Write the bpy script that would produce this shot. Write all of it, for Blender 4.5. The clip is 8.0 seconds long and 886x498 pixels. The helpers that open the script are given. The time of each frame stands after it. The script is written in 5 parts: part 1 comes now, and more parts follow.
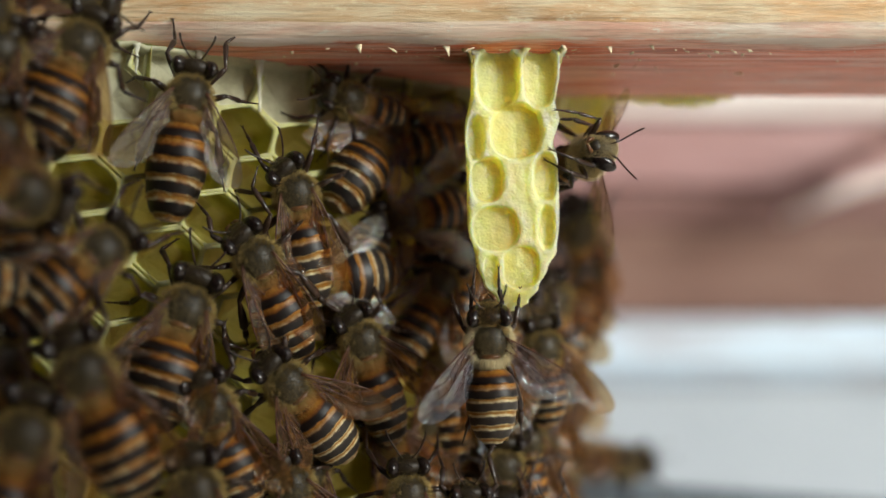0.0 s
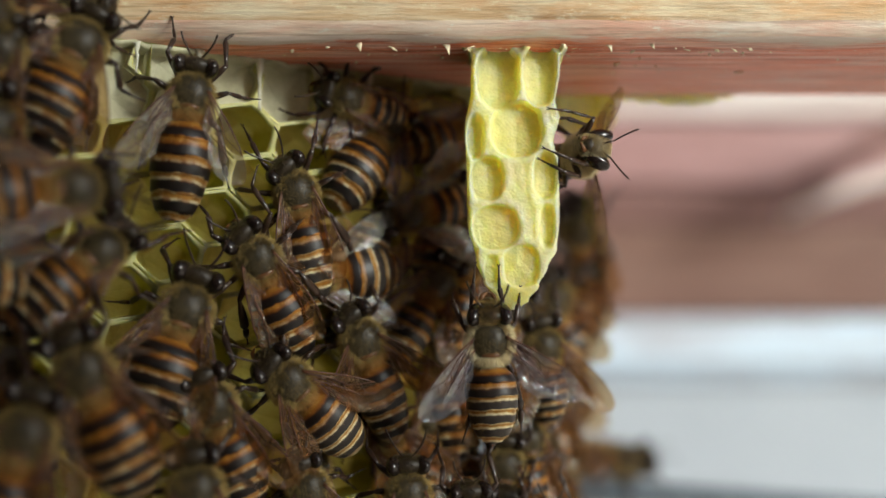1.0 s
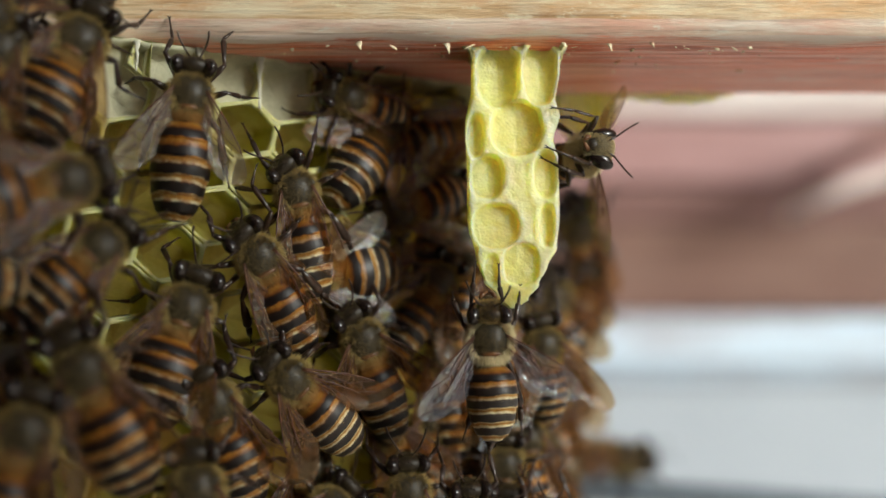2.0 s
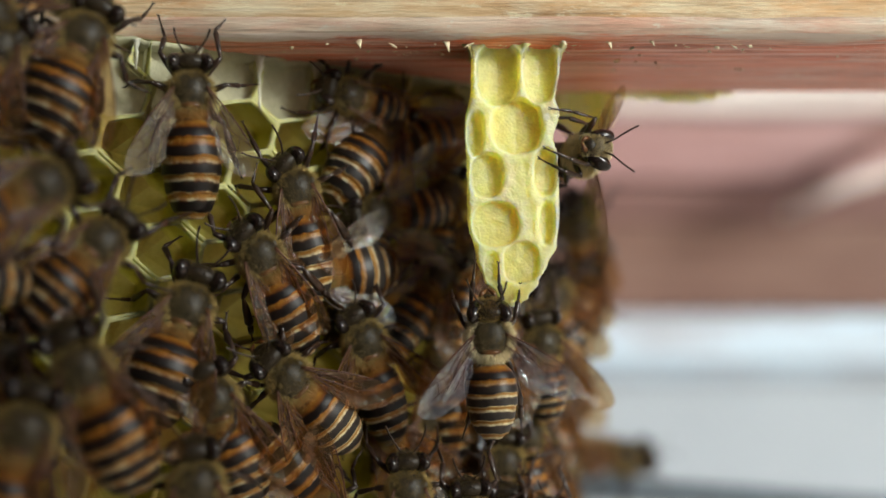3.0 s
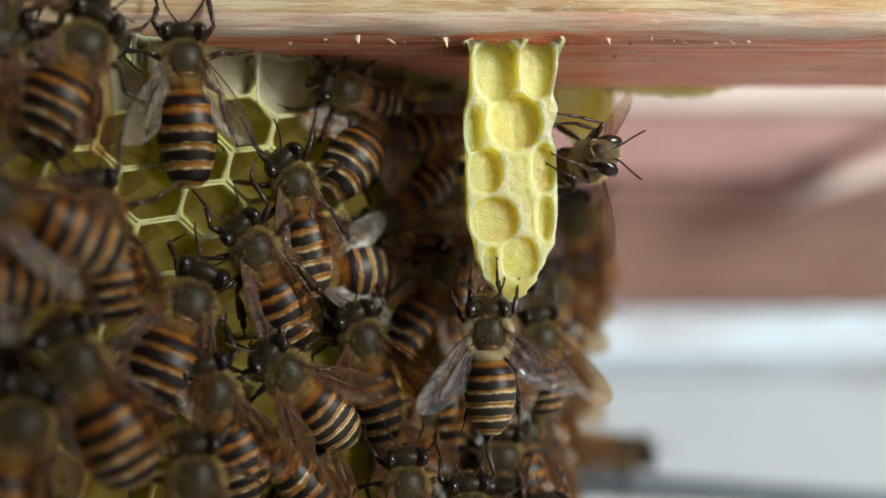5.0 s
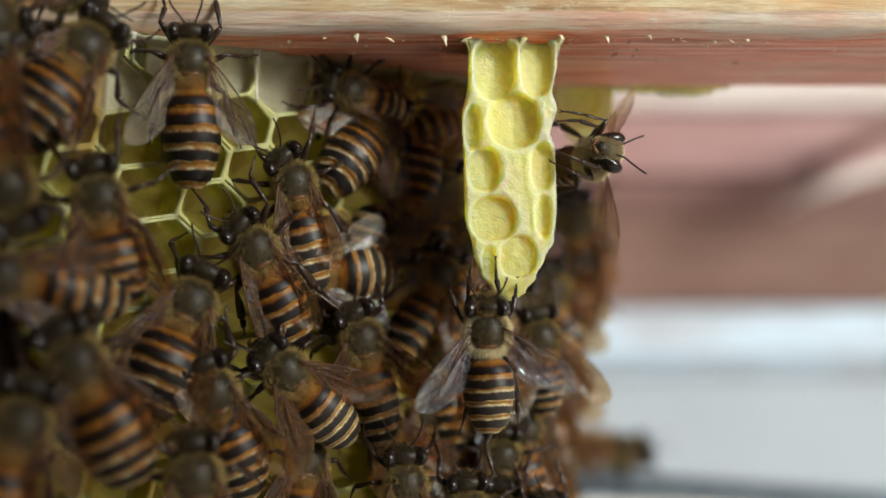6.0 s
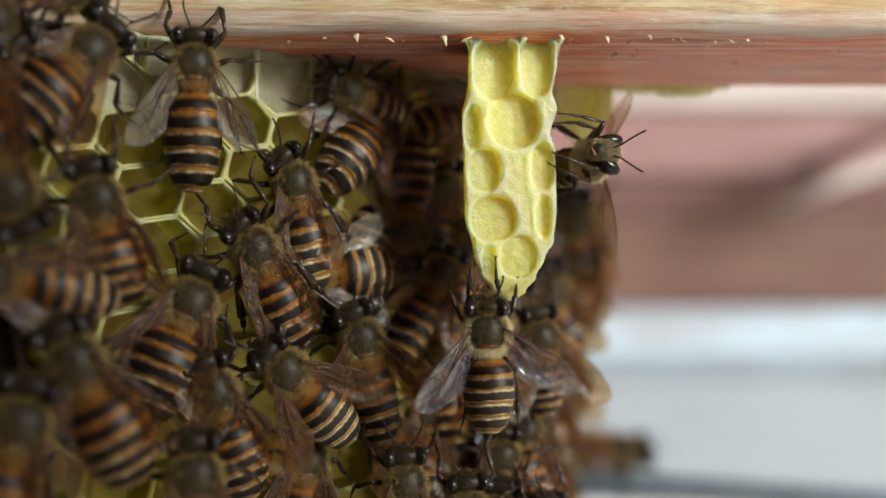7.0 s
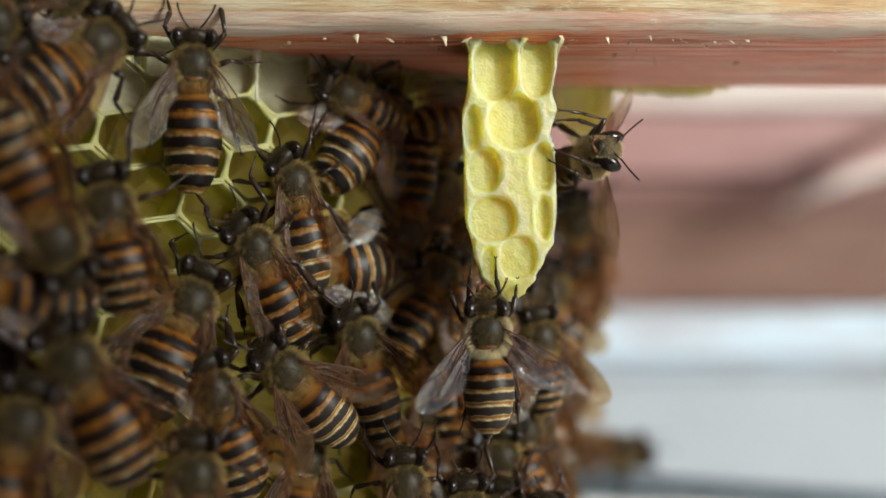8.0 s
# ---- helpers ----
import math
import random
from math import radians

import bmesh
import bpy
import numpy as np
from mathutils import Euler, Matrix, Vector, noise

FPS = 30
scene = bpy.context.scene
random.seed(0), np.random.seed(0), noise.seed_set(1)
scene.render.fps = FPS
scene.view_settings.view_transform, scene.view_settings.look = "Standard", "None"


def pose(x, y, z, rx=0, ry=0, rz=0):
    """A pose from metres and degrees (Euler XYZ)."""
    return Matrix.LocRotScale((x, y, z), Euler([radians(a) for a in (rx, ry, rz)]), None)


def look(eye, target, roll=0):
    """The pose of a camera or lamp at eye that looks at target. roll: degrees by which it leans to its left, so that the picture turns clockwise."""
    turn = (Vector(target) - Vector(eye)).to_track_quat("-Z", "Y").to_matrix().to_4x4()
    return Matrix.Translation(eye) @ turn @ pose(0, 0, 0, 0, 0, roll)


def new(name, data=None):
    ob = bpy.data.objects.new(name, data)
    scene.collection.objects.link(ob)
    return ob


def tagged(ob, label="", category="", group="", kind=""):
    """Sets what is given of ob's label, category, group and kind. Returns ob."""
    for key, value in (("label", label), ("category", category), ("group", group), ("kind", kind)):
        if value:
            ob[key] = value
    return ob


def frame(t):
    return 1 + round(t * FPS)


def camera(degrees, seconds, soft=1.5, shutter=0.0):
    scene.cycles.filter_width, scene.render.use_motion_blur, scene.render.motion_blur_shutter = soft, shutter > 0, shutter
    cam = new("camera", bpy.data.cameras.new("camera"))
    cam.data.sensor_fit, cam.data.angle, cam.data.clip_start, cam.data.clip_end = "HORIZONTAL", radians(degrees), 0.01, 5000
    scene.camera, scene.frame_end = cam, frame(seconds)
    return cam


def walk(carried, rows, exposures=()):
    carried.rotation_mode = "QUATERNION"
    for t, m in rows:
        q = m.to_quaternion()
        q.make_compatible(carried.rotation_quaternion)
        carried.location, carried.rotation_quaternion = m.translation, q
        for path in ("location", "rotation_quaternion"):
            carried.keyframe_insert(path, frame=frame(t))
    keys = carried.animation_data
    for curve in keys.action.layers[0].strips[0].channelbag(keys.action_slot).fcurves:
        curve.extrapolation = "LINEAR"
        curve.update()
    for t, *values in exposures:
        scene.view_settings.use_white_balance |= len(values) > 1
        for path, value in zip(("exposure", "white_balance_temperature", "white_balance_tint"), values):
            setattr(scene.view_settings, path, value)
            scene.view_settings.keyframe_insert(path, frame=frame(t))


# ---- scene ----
# The camera stands still on its tripod and only tilts and pans a hair.
MM = 0.001
cam = camera(40, 8.0, 1.5, 0.5)
cam.data.dof.use_dof = True
cam.data.dof.focus_distance = 0.0880
cam.data.dof.aperture_fstop = 13.8
EYE = (0.0, -0.089, 0.300)


def aim(tilt, pan):
    return pose(*EYE, 90 + tilt, 0, pan)


walk(cam, [(0, aim(3.0000, 0.0000)),
           (0.5, aim(2.9734, 0.0044)),
           (1, aim(2.9335, 0.0089)),
           (1.5, aim(2.9069, 0.0133)),
           (2.2, aim(2.8537, 0.0071)),
           (3, aim(2.7872, 0.0000)),
           (3.5, aim(2.7074, -0.0266)),
           (4, aim(2.6675, -0.0399)),
           (4.5, aim(2.6276, -0.0532)),
           (5.2, aim(2.5664, -0.0931)),
           (6, aim(2.5212, -0.1330)),
           (7, aim(2.5212, -0.1330)),
           (7.5, aim(2.5292, -0.1330)),
           (8, aim(2.5478, -0.1330))], exposures=[(0, 0.40, 5850, 3), (8, 0.40, 5850, 3)])

# ---- light ----
world = bpy.data.worlds.new("sky")
scene.world = world
world.use_nodes = True
_sky = world.node_tree.nodes.new("ShaderNodeTexSky")
_sky.sky_type = "NISHITA"
_sky.sun_disc = False
_sky.sun_elevation = radians(17)
_sky.sun_rotation = radians(133)
_sky.dust_density = 7.0
_sky.air_density = 0.6
_back = world.node_tree.nodes["Background"]
_back.inputs["Strength"].default_value = 0.065
world.node_tree.links.new(_sky.outputs["Color"], _back.inputs["Color"])
sun = new("sun", bpy.data.lights.new("sun", "SUN"))
sun.data.energy = 3.4
sun.data.angle = radians(22)
sun.data.color = (1.0, 0.94, 0.84)
sun.matrix_world = look((0.70, -0.65, 0.60), (0, 0, 0.30))


# ---- materials ----
class Shade:
    """A node material with one Principled shader."""

    def __init__(self, name, rough=0.5, **values):
        self.m = bpy.data.materials.new(name)
        self.m.use_nodes = True
        self.t = self.m.node_tree
        self.p = self.t.nodes["Principled BSDF"]
        self.p.inputs["Roughness"].default_value = rough
        for key, value in values.items():
            self.p.inputs[key.replace("_", " ")].default_value = value

    def node(self, kind, **values):
        n = self.t.nodes.new("ShaderNode" + kind)
        for key, value in values.items():
            n.inputs[key].default_value = value
        return n

    def join(self, a, b):
        self.t.links.new(a, b)

    def coords(self, scale=(1, 1, 1)):
        c = self.node("TexCoord")
        k = self.node("Mapping")
        k.inputs["Scale"].default_value = scale
        self.join(c.outputs["Object"], k.inputs["Vector"])
        return k.outputs["Vector"]

    def noise(self, scale, detail=4, rough=0.6, stretch=(1, 1, 1)):
        n = self.node("TexNoise", Scale=scale, Detail=detail, Roughness=rough)
        self.join(self.coords(stretch), n.inputs["Vector"])
        return n.outputs["Fac"]

    def ramp(self, fac, stops, constant=False):
        r = self.t.nodes.new("ShaderNodeValToRGB")
        if constant:
            r.color_ramp.interpolation = "CONSTANT"
        e = r.color_ramp.elements
        while len(e) < len(stops):
            e.new(0.5)
        for k, (at, col) in zip(e, stops):
            k.position, k.color = at, (*col, 1)
        self.join(fac, r.inputs["Fac"])
        return r.outputs["Color"]

    def math(self, op, a, b=None, c=None):
        n = self.t.nodes.new("ShaderNodeMath")
        n.operation = op
        for i, v in enumerate((a, b, c)):
            if v is None:
                continue
            if isinstance(v, (int, float)):
                n.inputs[i].default_value = v
            else:
                self.join(v, n.inputs[i])
        return n.outputs["Value"]

    def mix(self, fac, a, b, how="MIX"):
        n = self.t.nodes.new("ShaderNodeMix")
        n.data_type, n.blend_type = "RGBA", how
        for i, v in zip((0, 6, 7), (fac, a, b)):
            if isinstance(v, (int, float)):
                n.inputs[i].default_value = v
            elif isinstance(v, tuple):
                n.inputs[i].default_value = (*v, 1)
            else:
                self.join(v, n.inputs[i])
        return n.outputs[2]

    def base(self, col):
        self.join(col, self.p.inputs["Base Color"])
        return self

    def bump(self, height, strength=0.3, distance=0.0001):
        b = self.node("Bump", Strength=strength, Distance=distance)
        self.join(height, b.inputs["Height"])
        self.join(b.outputs["Normal"], self.p.inputs["Normal"])
        return self


def wax(name, light, dark, sub=0.35, depth=0.0012, glow=0.0, crest=None):
    """Beeswax; glow: the share of light that passes through the thin walls."""
    s = Shade(name, 0.45)
    s.p.inputs["Subsurface Weight"].default_value = sub
    s.p.inputs["Subsurface Radius"].default_value = (1.0, 0.8, 0.25)
    s.p.inputs["Subsurface Scale"].default_value = depth
    s.p.inputs["Specular IOR Level"].default_value = 0.35
    a = s.ramp(s.noise(420, 5, 0.65), [(0.3, dark), (0.7, light)])
    if crest:
        # paler on the crests, at the front of the face, than in the wells
        sep = s.node("SeparateXYZ")
        s.join(s.coords((1000, 1000, 1000)), sep.inputs["Vector"])
        y = s.math("ADD", sep.outputs["Y"], s.math("MULTIPLY", s.noise(900, 4, 0.6), 0.5))
        a = s.mix(s.ramp(y, [(0.05, (1, 1, 1)), (0.60, (0, 0, 0))]), a, crest)
    b = s.ramp(s.noise(2600, 3, 0.6), [(0.35, (0.90, 0.90, 0.87)), (0.65, (1, 1, 1))])
    col = s.mix(1.0, a, b, "MULTIPLY")
    s.base(col)
    s.bump(s.noise(2400, 4, 0.7), 0.5, 0.00012)
    if glow:
        thin = s.node("BsdfTranslucent")
        s.join(col, thin.inputs["Color"])
        m = s.node("MixShader")
        m.inputs["Fac"].default_value = glow
        s.join(s.p.outputs["BSDF"], m.inputs[1])
        s.join(thin.outputs["BSDF"], m.inputs[2])
        s.join(m.outputs["Shader"], s.t.nodes["Material Output"].inputs["Surface"])
    return s.m


M_WAX_NEW = wax("fresh_yellow_wax", (0.93, 0.87, 0.36), (0.90, 0.81, 0.27), 0.9, 0.0034, 0.0, (0.95, 0.92, 0.50))
M_WEB = wax("thin_web_wax", (0.94, 0.89, 0.46), (0.91, 0.84, 0.36), 0.0, 0.001, 0.35)
M_WHITE_WEB = wax("fresh_white_wax", (0.92, 0.91, 0.80), (0.86, 0.84, 0.68), 0.0, 0.001, 0.3)
M_WAX = wax("comb_wax", (0.70, 0.68, 0.19), (0.60, 0.56, 0.10), 0.0, 0.001, 0.55)
M_RIM = wax("cell_rim_wax", (0.60, 0.58, 0.25), (0.52, 0.50, 0.17), 0.5, 0.0008)
M_WAX_WHITE = wax("white_wax", (0.76, 0.74, 0.52), (0.64, 0.62, 0.38), 0.0, 0.001, 0.35)
M_WAX_PALE = wax("cream_wax", (0.97, 0.95, 0.52), (0.96, 0.93, 0.42), 0.9, 0.004)


def _stripes(name, first, last, patchy, dark, bright):
    """Banded back plates: orange in front, cream from the share first to last of the length on."""
    s = Shade(name, 0.40)
    s.p.inputs["Specular IOR Level"].default_value = 0.32
    sep = s.node("SeparateXYZ")
    s.join(s.coords((1000, 1000, 1000)), sep.inputs["Vector"])
    y = s.math("SUBTRACT", -2.05, sep.outputs["Y"])
    wob = s.math("MULTIPLY_ADD", s.noise(700, 5, 0.7), 0.5, -0.25)
    y2 = s.math("ADD", y, wob)
    one = s.node("ObjectInfo")
    k = s.math("FRACT", s.math("ADD", s.math("DIVIDE", y2, 0.96), s.math("MULTIPLY", one.outputs["Random"], 0.10)))
    orange = s.ramp(k, [(0.0, (0.046, 0.016, 0.005)), (0.07, (0.34, 0.125, 0.010)), (0.20, (0.40, 0.185, 0.020)), (0.40, (0.24, 0.083, 0.009)), (0.54, (0.026, 0.012, 0.007)), (0.66, (0.013, 0.009, 0.008))])
    # cream hair lines before and behind a rusty middle
    hair = [tuple(min(0.95, c * bright) for c in col) for col in ((0.66, 0.57, 0.31), (0.36, 0.18, 0.03), (0.66, 0.57, 0.32), (0.74, 0.68, 0.46))]
    cream = s.ramp(k, [(0.0, (0.066, 0.033, 0.013)), (0.05, hair[0]), (0.11, hair[1]), (0.25, hair[1]), (0.32, hair[2]), (0.41, hair[3]), (0.48, (2 * dark, 1.6 * dark, 1.2 * dark)), (0.60, (dark, 0.84 * dark, 0.70 * dark))])
    patch = s.ramp(s.noise(1100, 3, 0.6, (1, 0.6, 1)), [(0.46, (0, 0, 0)), (0.56, (1, 1, 1))])
    share = s.ramp(s.math("DIVIDE", y, 5.4), [(first, (0, 0, 0)), (last, (1, 1, 1))])
    share = s.math("MULTIPLY", share, s.math("MULTIPLY_ADD", patch, -patchy, 1.0))
    col = s.mix(share, orange, cream)
    fine = s.ramp(s.noise(5000, 3), [(0.3, (0.72, 0.72, 0.72)), (0.7, (1, 1, 1))])
    blotch = s.ramp(s.noise(650, 3), [(0.32, (0.5, 0.42, 0.36)), (0.6, (1, 1, 1))])
    s.base(s.mix(1.0, s.mix(1.0, col, fine, "MULTIPLY"), blotch, "MULTIPLY"))
    s.bump(s.noise(6000, 3), 0.35, 0.00003)
    return s.m


def plain(name, a, b, scale, rough=0.4, bump=0.25, distance=0.00004, gloss=0.5):
    s = Shade(name, rough)
    s.p.inputs["Specular IOR Level"].default_value = gloss
    s.base(s.ramp(s.noise(scale, 4, 0.65), [(0.3, a), (0.7, b)]))
    s.bump(s.noise(scale * 2.5, 4, 0.7), bump, distance)
    return s.m


M_CRUMB = plain("wax_crumb", (0.78, 0.66, 0.40), (0.90, 0.82, 0.60), 3000, 0.5)
M_SHELL = _stripes("amber_striped_shell", 0.26, 0.62, 0.8, 0.012, 0.92)
M_SHELL_PALE = _stripes("cream_striped_shell", 0.16, 0.50, 0.35, 0.042, 1.3)
M_HEAD = plain("head_shell", (0.010, 0.007, 0.004), (0.032, 0.022, 0.011), 1300, 0.45, gloss=0.32)
M_THORAX = plain("thorax_shell", (0.020, 0.016, 0.010), (0.062, 0.052, 0.032), 1500, 0.42, 0.6, gloss=0.45)
M_BROWN = plain("brown_chitin", (0.075, 0.030, 0.009), (0.180, 0.075, 0.022), 1300, 0.33)
M_BELLY = plain("belly_chitin", (0.060, 0.033, 0.015), (0.156, 0.084, 0.036), 1100, 0.4)
M_LEG = plain("leg_chitin", (0.009, 0.006, 0.005), (0.045, 0.022, 0.011), 1800, 0.28)
M_EYE = plain("eye_facets", (0.008, 0.006, 0.006), (0.022, 0.014, 0.010), 9000, 0.2, 0.2, 0.00001)
M_HAIR = plain("cream_hair", (0.25, 0.165, 0.045), (0.46, 0.35, 0.13), 700, 0.6, 0.0, gloss=0.2)
# cream hair, its colour raised to stand in for strong light on two bees
M_HAIR_LIT = plain("lit_cream_hair", (0.64, 0.54, 0.29), (0.86, 0.77, 0.50), 700, 0.6, 0.0, gloss=0.2)
M_HAIR_DARK = plain("olive_hair", (0.10, 0.075, 0.030), (0.27, 0.20, 0.090), 700, 0.6, 0.0, gloss=0.2)
M_HAIR_RUST = plain("rusty_hair", (0.30, 0.13, 0.030), (0.52, 0.29, 0.090), 700, 0.6, 0.0, gloss=0.2)
M_HAIR_GOLD = plain("golden_hair", (0.30, 0.18, 0.045), (0.46, 0.34, 0.13), 700, 0.6, 0.0, gloss=0.2)
M_VEIN = plain("wing_vein", (0.04, 0.014, 0.007), (0.13, 0.045, 0.018), 900, 0.4, 0.0)


def membrane(name, share, gloss, clear_col, a, b):
    """A wing skin, mostly clear; share: how much of it scatters light."""
    s = Shade(name, 0.2 if gloss > 0.01 else 0.5)
    clear = s.node("BsdfTransparent", Color=(*clear_col, 1))
    s.base(s.ramp(s.noise(500, 3), [(0.3, a), (0.7, b)]))
    s.p.inputs["Specular IOR Level"].default_value = 0.5
    s.p.inputs["Thin Film Thickness"].default_value = 420
    s.p.inputs["Thin Film IOR"].default_value = 1.5
    s.bump(s.noise(1150, 4, 0.65, (1, 0.40, 1)), 1.0, 0.00028)
    shine = s.node("BsdfGlossy", Roughness=0.20)
    film = s.ramp(s.noise(800, 3, 0.6), [(0.34, (0.95, 0.62, 0.82)), (0.46, (0.62, 0.80, 0.98)), (0.56, (0.70, 0.96, 0.86)), (0.68, (0.98, 0.86, 0.62))])
    s.join(film, shine.inputs["Color"])
    s.join(s.p.inputs["Normal"].links[0].from_socket, shine.inputs["Normal"])
    m, k = s.node("MixShader"), s.node("MixShader")
    m.inputs["Fac"].default_value, k.inputs["Fac"].default_value = share, gloss
    s.join(clear.outputs["BSDF"], m.inputs[1])
    s.join(s.p.outputs["BSDF"], m.inputs[2])
    s.join(m.outputs["Shader"], k.inputs[1])
    s.join(shine.outputs["BSDF"], k.inputs[2])
    s.join(k.outputs["Shader"], s.t.nodes["Material Output"].inputs["Surface"])
    return s.m


M_WING = membrane("brown_wing_skin", 0.20, 0.02, (0.76, 0.57, 0.34), (0.20, 0.10, 0.035), (0.36, 0.21, 0.085))
M_WING_PALE = membrane("pale_wing_skin", 0.20, 0.05, (0.86, 0.78, 0.64), (0.36, 0.30, 0.22), (0.62, 0.56, 0.47))
M_WING_CLEAR = membrane("clear_wing_skin", 0.14, 0.17, (0.82, 0.76, 0.73), (0.44, 0.42, 0.46), (0.90, 0.92, 1.0))


def wood(name, stops, grain=(1.0, 14, 14), rough=0.6, scale=60, fleck=None, edge=None, coat=0.0):
    """Long-grained timber; the grain runs along x."""
    s = Shade(name, rough)
    s.p.inputs["Coat Weight"].default_value = coat
    s.p.inputs["Coat Roughness"].default_value = 0.42
    a = s.ramp(s.noise(scale, 6, 0.65, grain), stops)
    b = s.ramp(s.noise(scale * 5, 4, 0.7, (grain[0] * 0.7, grain[1] * 1.4, grain[2] * 1.4)), [(0.40, (0.66, 0.52, 0.48)), (0.54, (1, 1, 1))])
    col = s.mix(0.8, a, b, "MULTIPLY")
    if fleck:
        col = s.mix(s.ramp(s.noise(220, 6, 0.7, (0.35, 1, 1)), [(0.57, (0, 0, 0)), (0.68, (1, 1, 1))]), col, fleck)
    if edge is not None:
        # open grain
        grooves = s.ramp(s.noise(210, 5, 0.7, (0.22, 6, 6)), [(0.38, (0.58, 0.42, 0.38)), (0.48, (1, 1, 1))])
        col = s.mix(0.85, col, grooves, "MULTIPLY")
        # paint worn off in flakes along the arris
        sep = s.node("SeparateXYZ")
        s.join(s.coords(), sep.inputs["Vector"])
        near = s.math("MULTIPLY", s.math("SUBTRACT", edge, sep.outputs["Y"]), 260.0)
        bare = s.ramp(s.math("ADD", s.noise(260, 6, 0.72, (0.3, 1.5, 1.5)), near), [(0.60, (0, 0, 0)), (0.72, (1, 1, 1))])
        col = s.mix(bare, col, (0.84, 0.72, 0.62))
        scratch = s.ramp(s.noise(520, 5, 0.75, (0.12, 7, 7)), [(0.60, (0, 0, 0)), (0.68, (1, 1, 1))])
        specks = s.ramp(s.noise(1500, 4, 0.75, (0.5, 1.2, 1.2)), [(0.64, (0, 0, 0)), (0.68, (1, 1, 1))])
        col = s.mix(s.math("MULTIPLY", s.math("MAXIMUM", scratch, specks), 0.65), col, (0.92, 0.78, 0.68))
    s.base(col)
    s.bump(s.noise(scale * 3, 6, 0.7, grain), 0.6, 0.0003)
    return s.m


M_RED = wood("worn_red_paint", [(0.36, (0.88, 0.21, 0.09)), (0.5, (0.95, 0.40, 0.25)), (0.62, (0.96, 0.62, 0.49))], fleck=(0.84, 0.60, 0.50), edge=-0.0012, rough=0.45, coat=0.06)


def weathered(name, dark, mid, light, stain, chip):
    """Old timber: grain, broad stains and pale chips."""
    s = Shade(name, 0.65)
    grain = s.ramp(s.noise(70, 6, 0.68, (0.8, 9, 9)), [(0.30, dark), (0.46, mid), (0.64, light)])
    broad = s.ramp(s.noise(150, 5, 0.6, (0.4, 1.6, 1.6)), [(0.50, (0, 0, 0)), (0.62, (1, 1, 1))])
    col = s.mix(s.math("MULTIPLY", broad, 0.75), grain, stain)
    flakes = s.ramp(s.noise(330, 6, 0.72, (0.35, 1.3, 1.3)), [(0.50, (0, 0, 0)), (0.68, (1, 1, 1))])
    col = s.mix(s.math("MULTIPLY", flakes, 0.65), col, chip)
    specks = s.ramp(s.noise(1100, 5, 0.75, (0.45, 1.2, 1.2)), [(0.57, (0, 0, 0)), (0.66, (1, 1, 1))])
    col = s.mix(s.math("MULTIPLY", specks, 0.6), col, tuple(min(0.94, c * 1.06) for c in chip))
    lines = s.ramp(s.noise(420, 4, 0.7, (0.3, 8, 8)), [(0.36, (0.60, 0.54, 0.49)), (0.48, (1, 1, 1))])
    s.base(s.mix(0.75, col, lines, "MULTIPLY"))
    s.bump(s.noise(300, 6, 0.72, (0.5, 4, 4)), 0.8, 0.0003)
    return s.m


M_BARE = weathered("bare_timber", (0.48, 0.26, 0.11), (0.72, 0.52, 0.28), (0.84, 0.73, 0.50), (0.74, 0.42, 0.18), (0.90, 0.84, 0.60))
M_EDGE = weathered("worn_pale_edge", (0.76, 0.44, 0.31), (0.88, 0.70, 0.54), (0.93, 0.83, 0.68), (0.86, 0.50, 0.36), (0.95, 0.90, 0.78))
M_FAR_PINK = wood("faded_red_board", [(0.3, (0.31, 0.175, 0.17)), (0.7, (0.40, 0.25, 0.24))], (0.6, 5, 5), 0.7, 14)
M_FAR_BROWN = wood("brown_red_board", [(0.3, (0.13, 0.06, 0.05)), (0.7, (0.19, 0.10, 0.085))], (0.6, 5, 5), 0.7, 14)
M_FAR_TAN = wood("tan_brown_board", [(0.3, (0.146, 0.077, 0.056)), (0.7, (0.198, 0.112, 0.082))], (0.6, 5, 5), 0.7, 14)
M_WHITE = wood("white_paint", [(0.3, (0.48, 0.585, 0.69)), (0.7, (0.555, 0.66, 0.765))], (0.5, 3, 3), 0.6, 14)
M_PALE = wood("pale_pink_board", [(0.3, (0.60, 0.53, 0.50)), (0.7, (0.70, 0.64, 0.60))], (0.6, 5, 5), 0.7, 14)
# bright cream for the added reflector planks, so the bounce is warm
M_REFLECTOR = wood("cream_reflector", [(0.3, (0.86, 0.80, 0.68)), (0.7, (0.91, 0.86, 0.75))], (0.5, 3, 3), 0.7, 14)
M_GREY = plain("grey_panel", (0.353, 0.387, 0.430), (0.404, 0.439, 0.482), 20, 0.7, 0.1, 0.0005)
M_STEEL = plain("blued_steel", (0.06, 0.08, 0.10), (0.11, 0.14, 0.17), 300, 0.6, 0.2, 0.0002)


# ---- mesh helpers ----
def mesh_of(name, bm, materials, smooth=True):
    me = bpy.data.meshes.new(name)
    bm.normal_update()
    bm.to_mesh(me)
    bm.free()
    for m in materials if isinstance(materials, (list, tuple)) else [materials]:
        me.materials.append(m)
    if smooth:
        me.polygons.foreach_set("use_smooth", [True] * len(me.polygons))
    return me


def part(name, data, parent, label="", m=None):
    ob = new(name, data)
    ob.parent = parent
    if m is not None:
        ob.matrix_basis = m
    return tagged(ob, label)


def ball(bm, at, radii, segs=16, rings=10, turn=None):
    m = Matrix.Translation(Vector(at)) @ (turn or Matrix()) @ Matrix.Diagonal((*radii, 1))
    return bmesh.ops.create_uvsphere(bm, u_segments=segs, v_segments=rings, radius=1, matrix=m)["verts"]


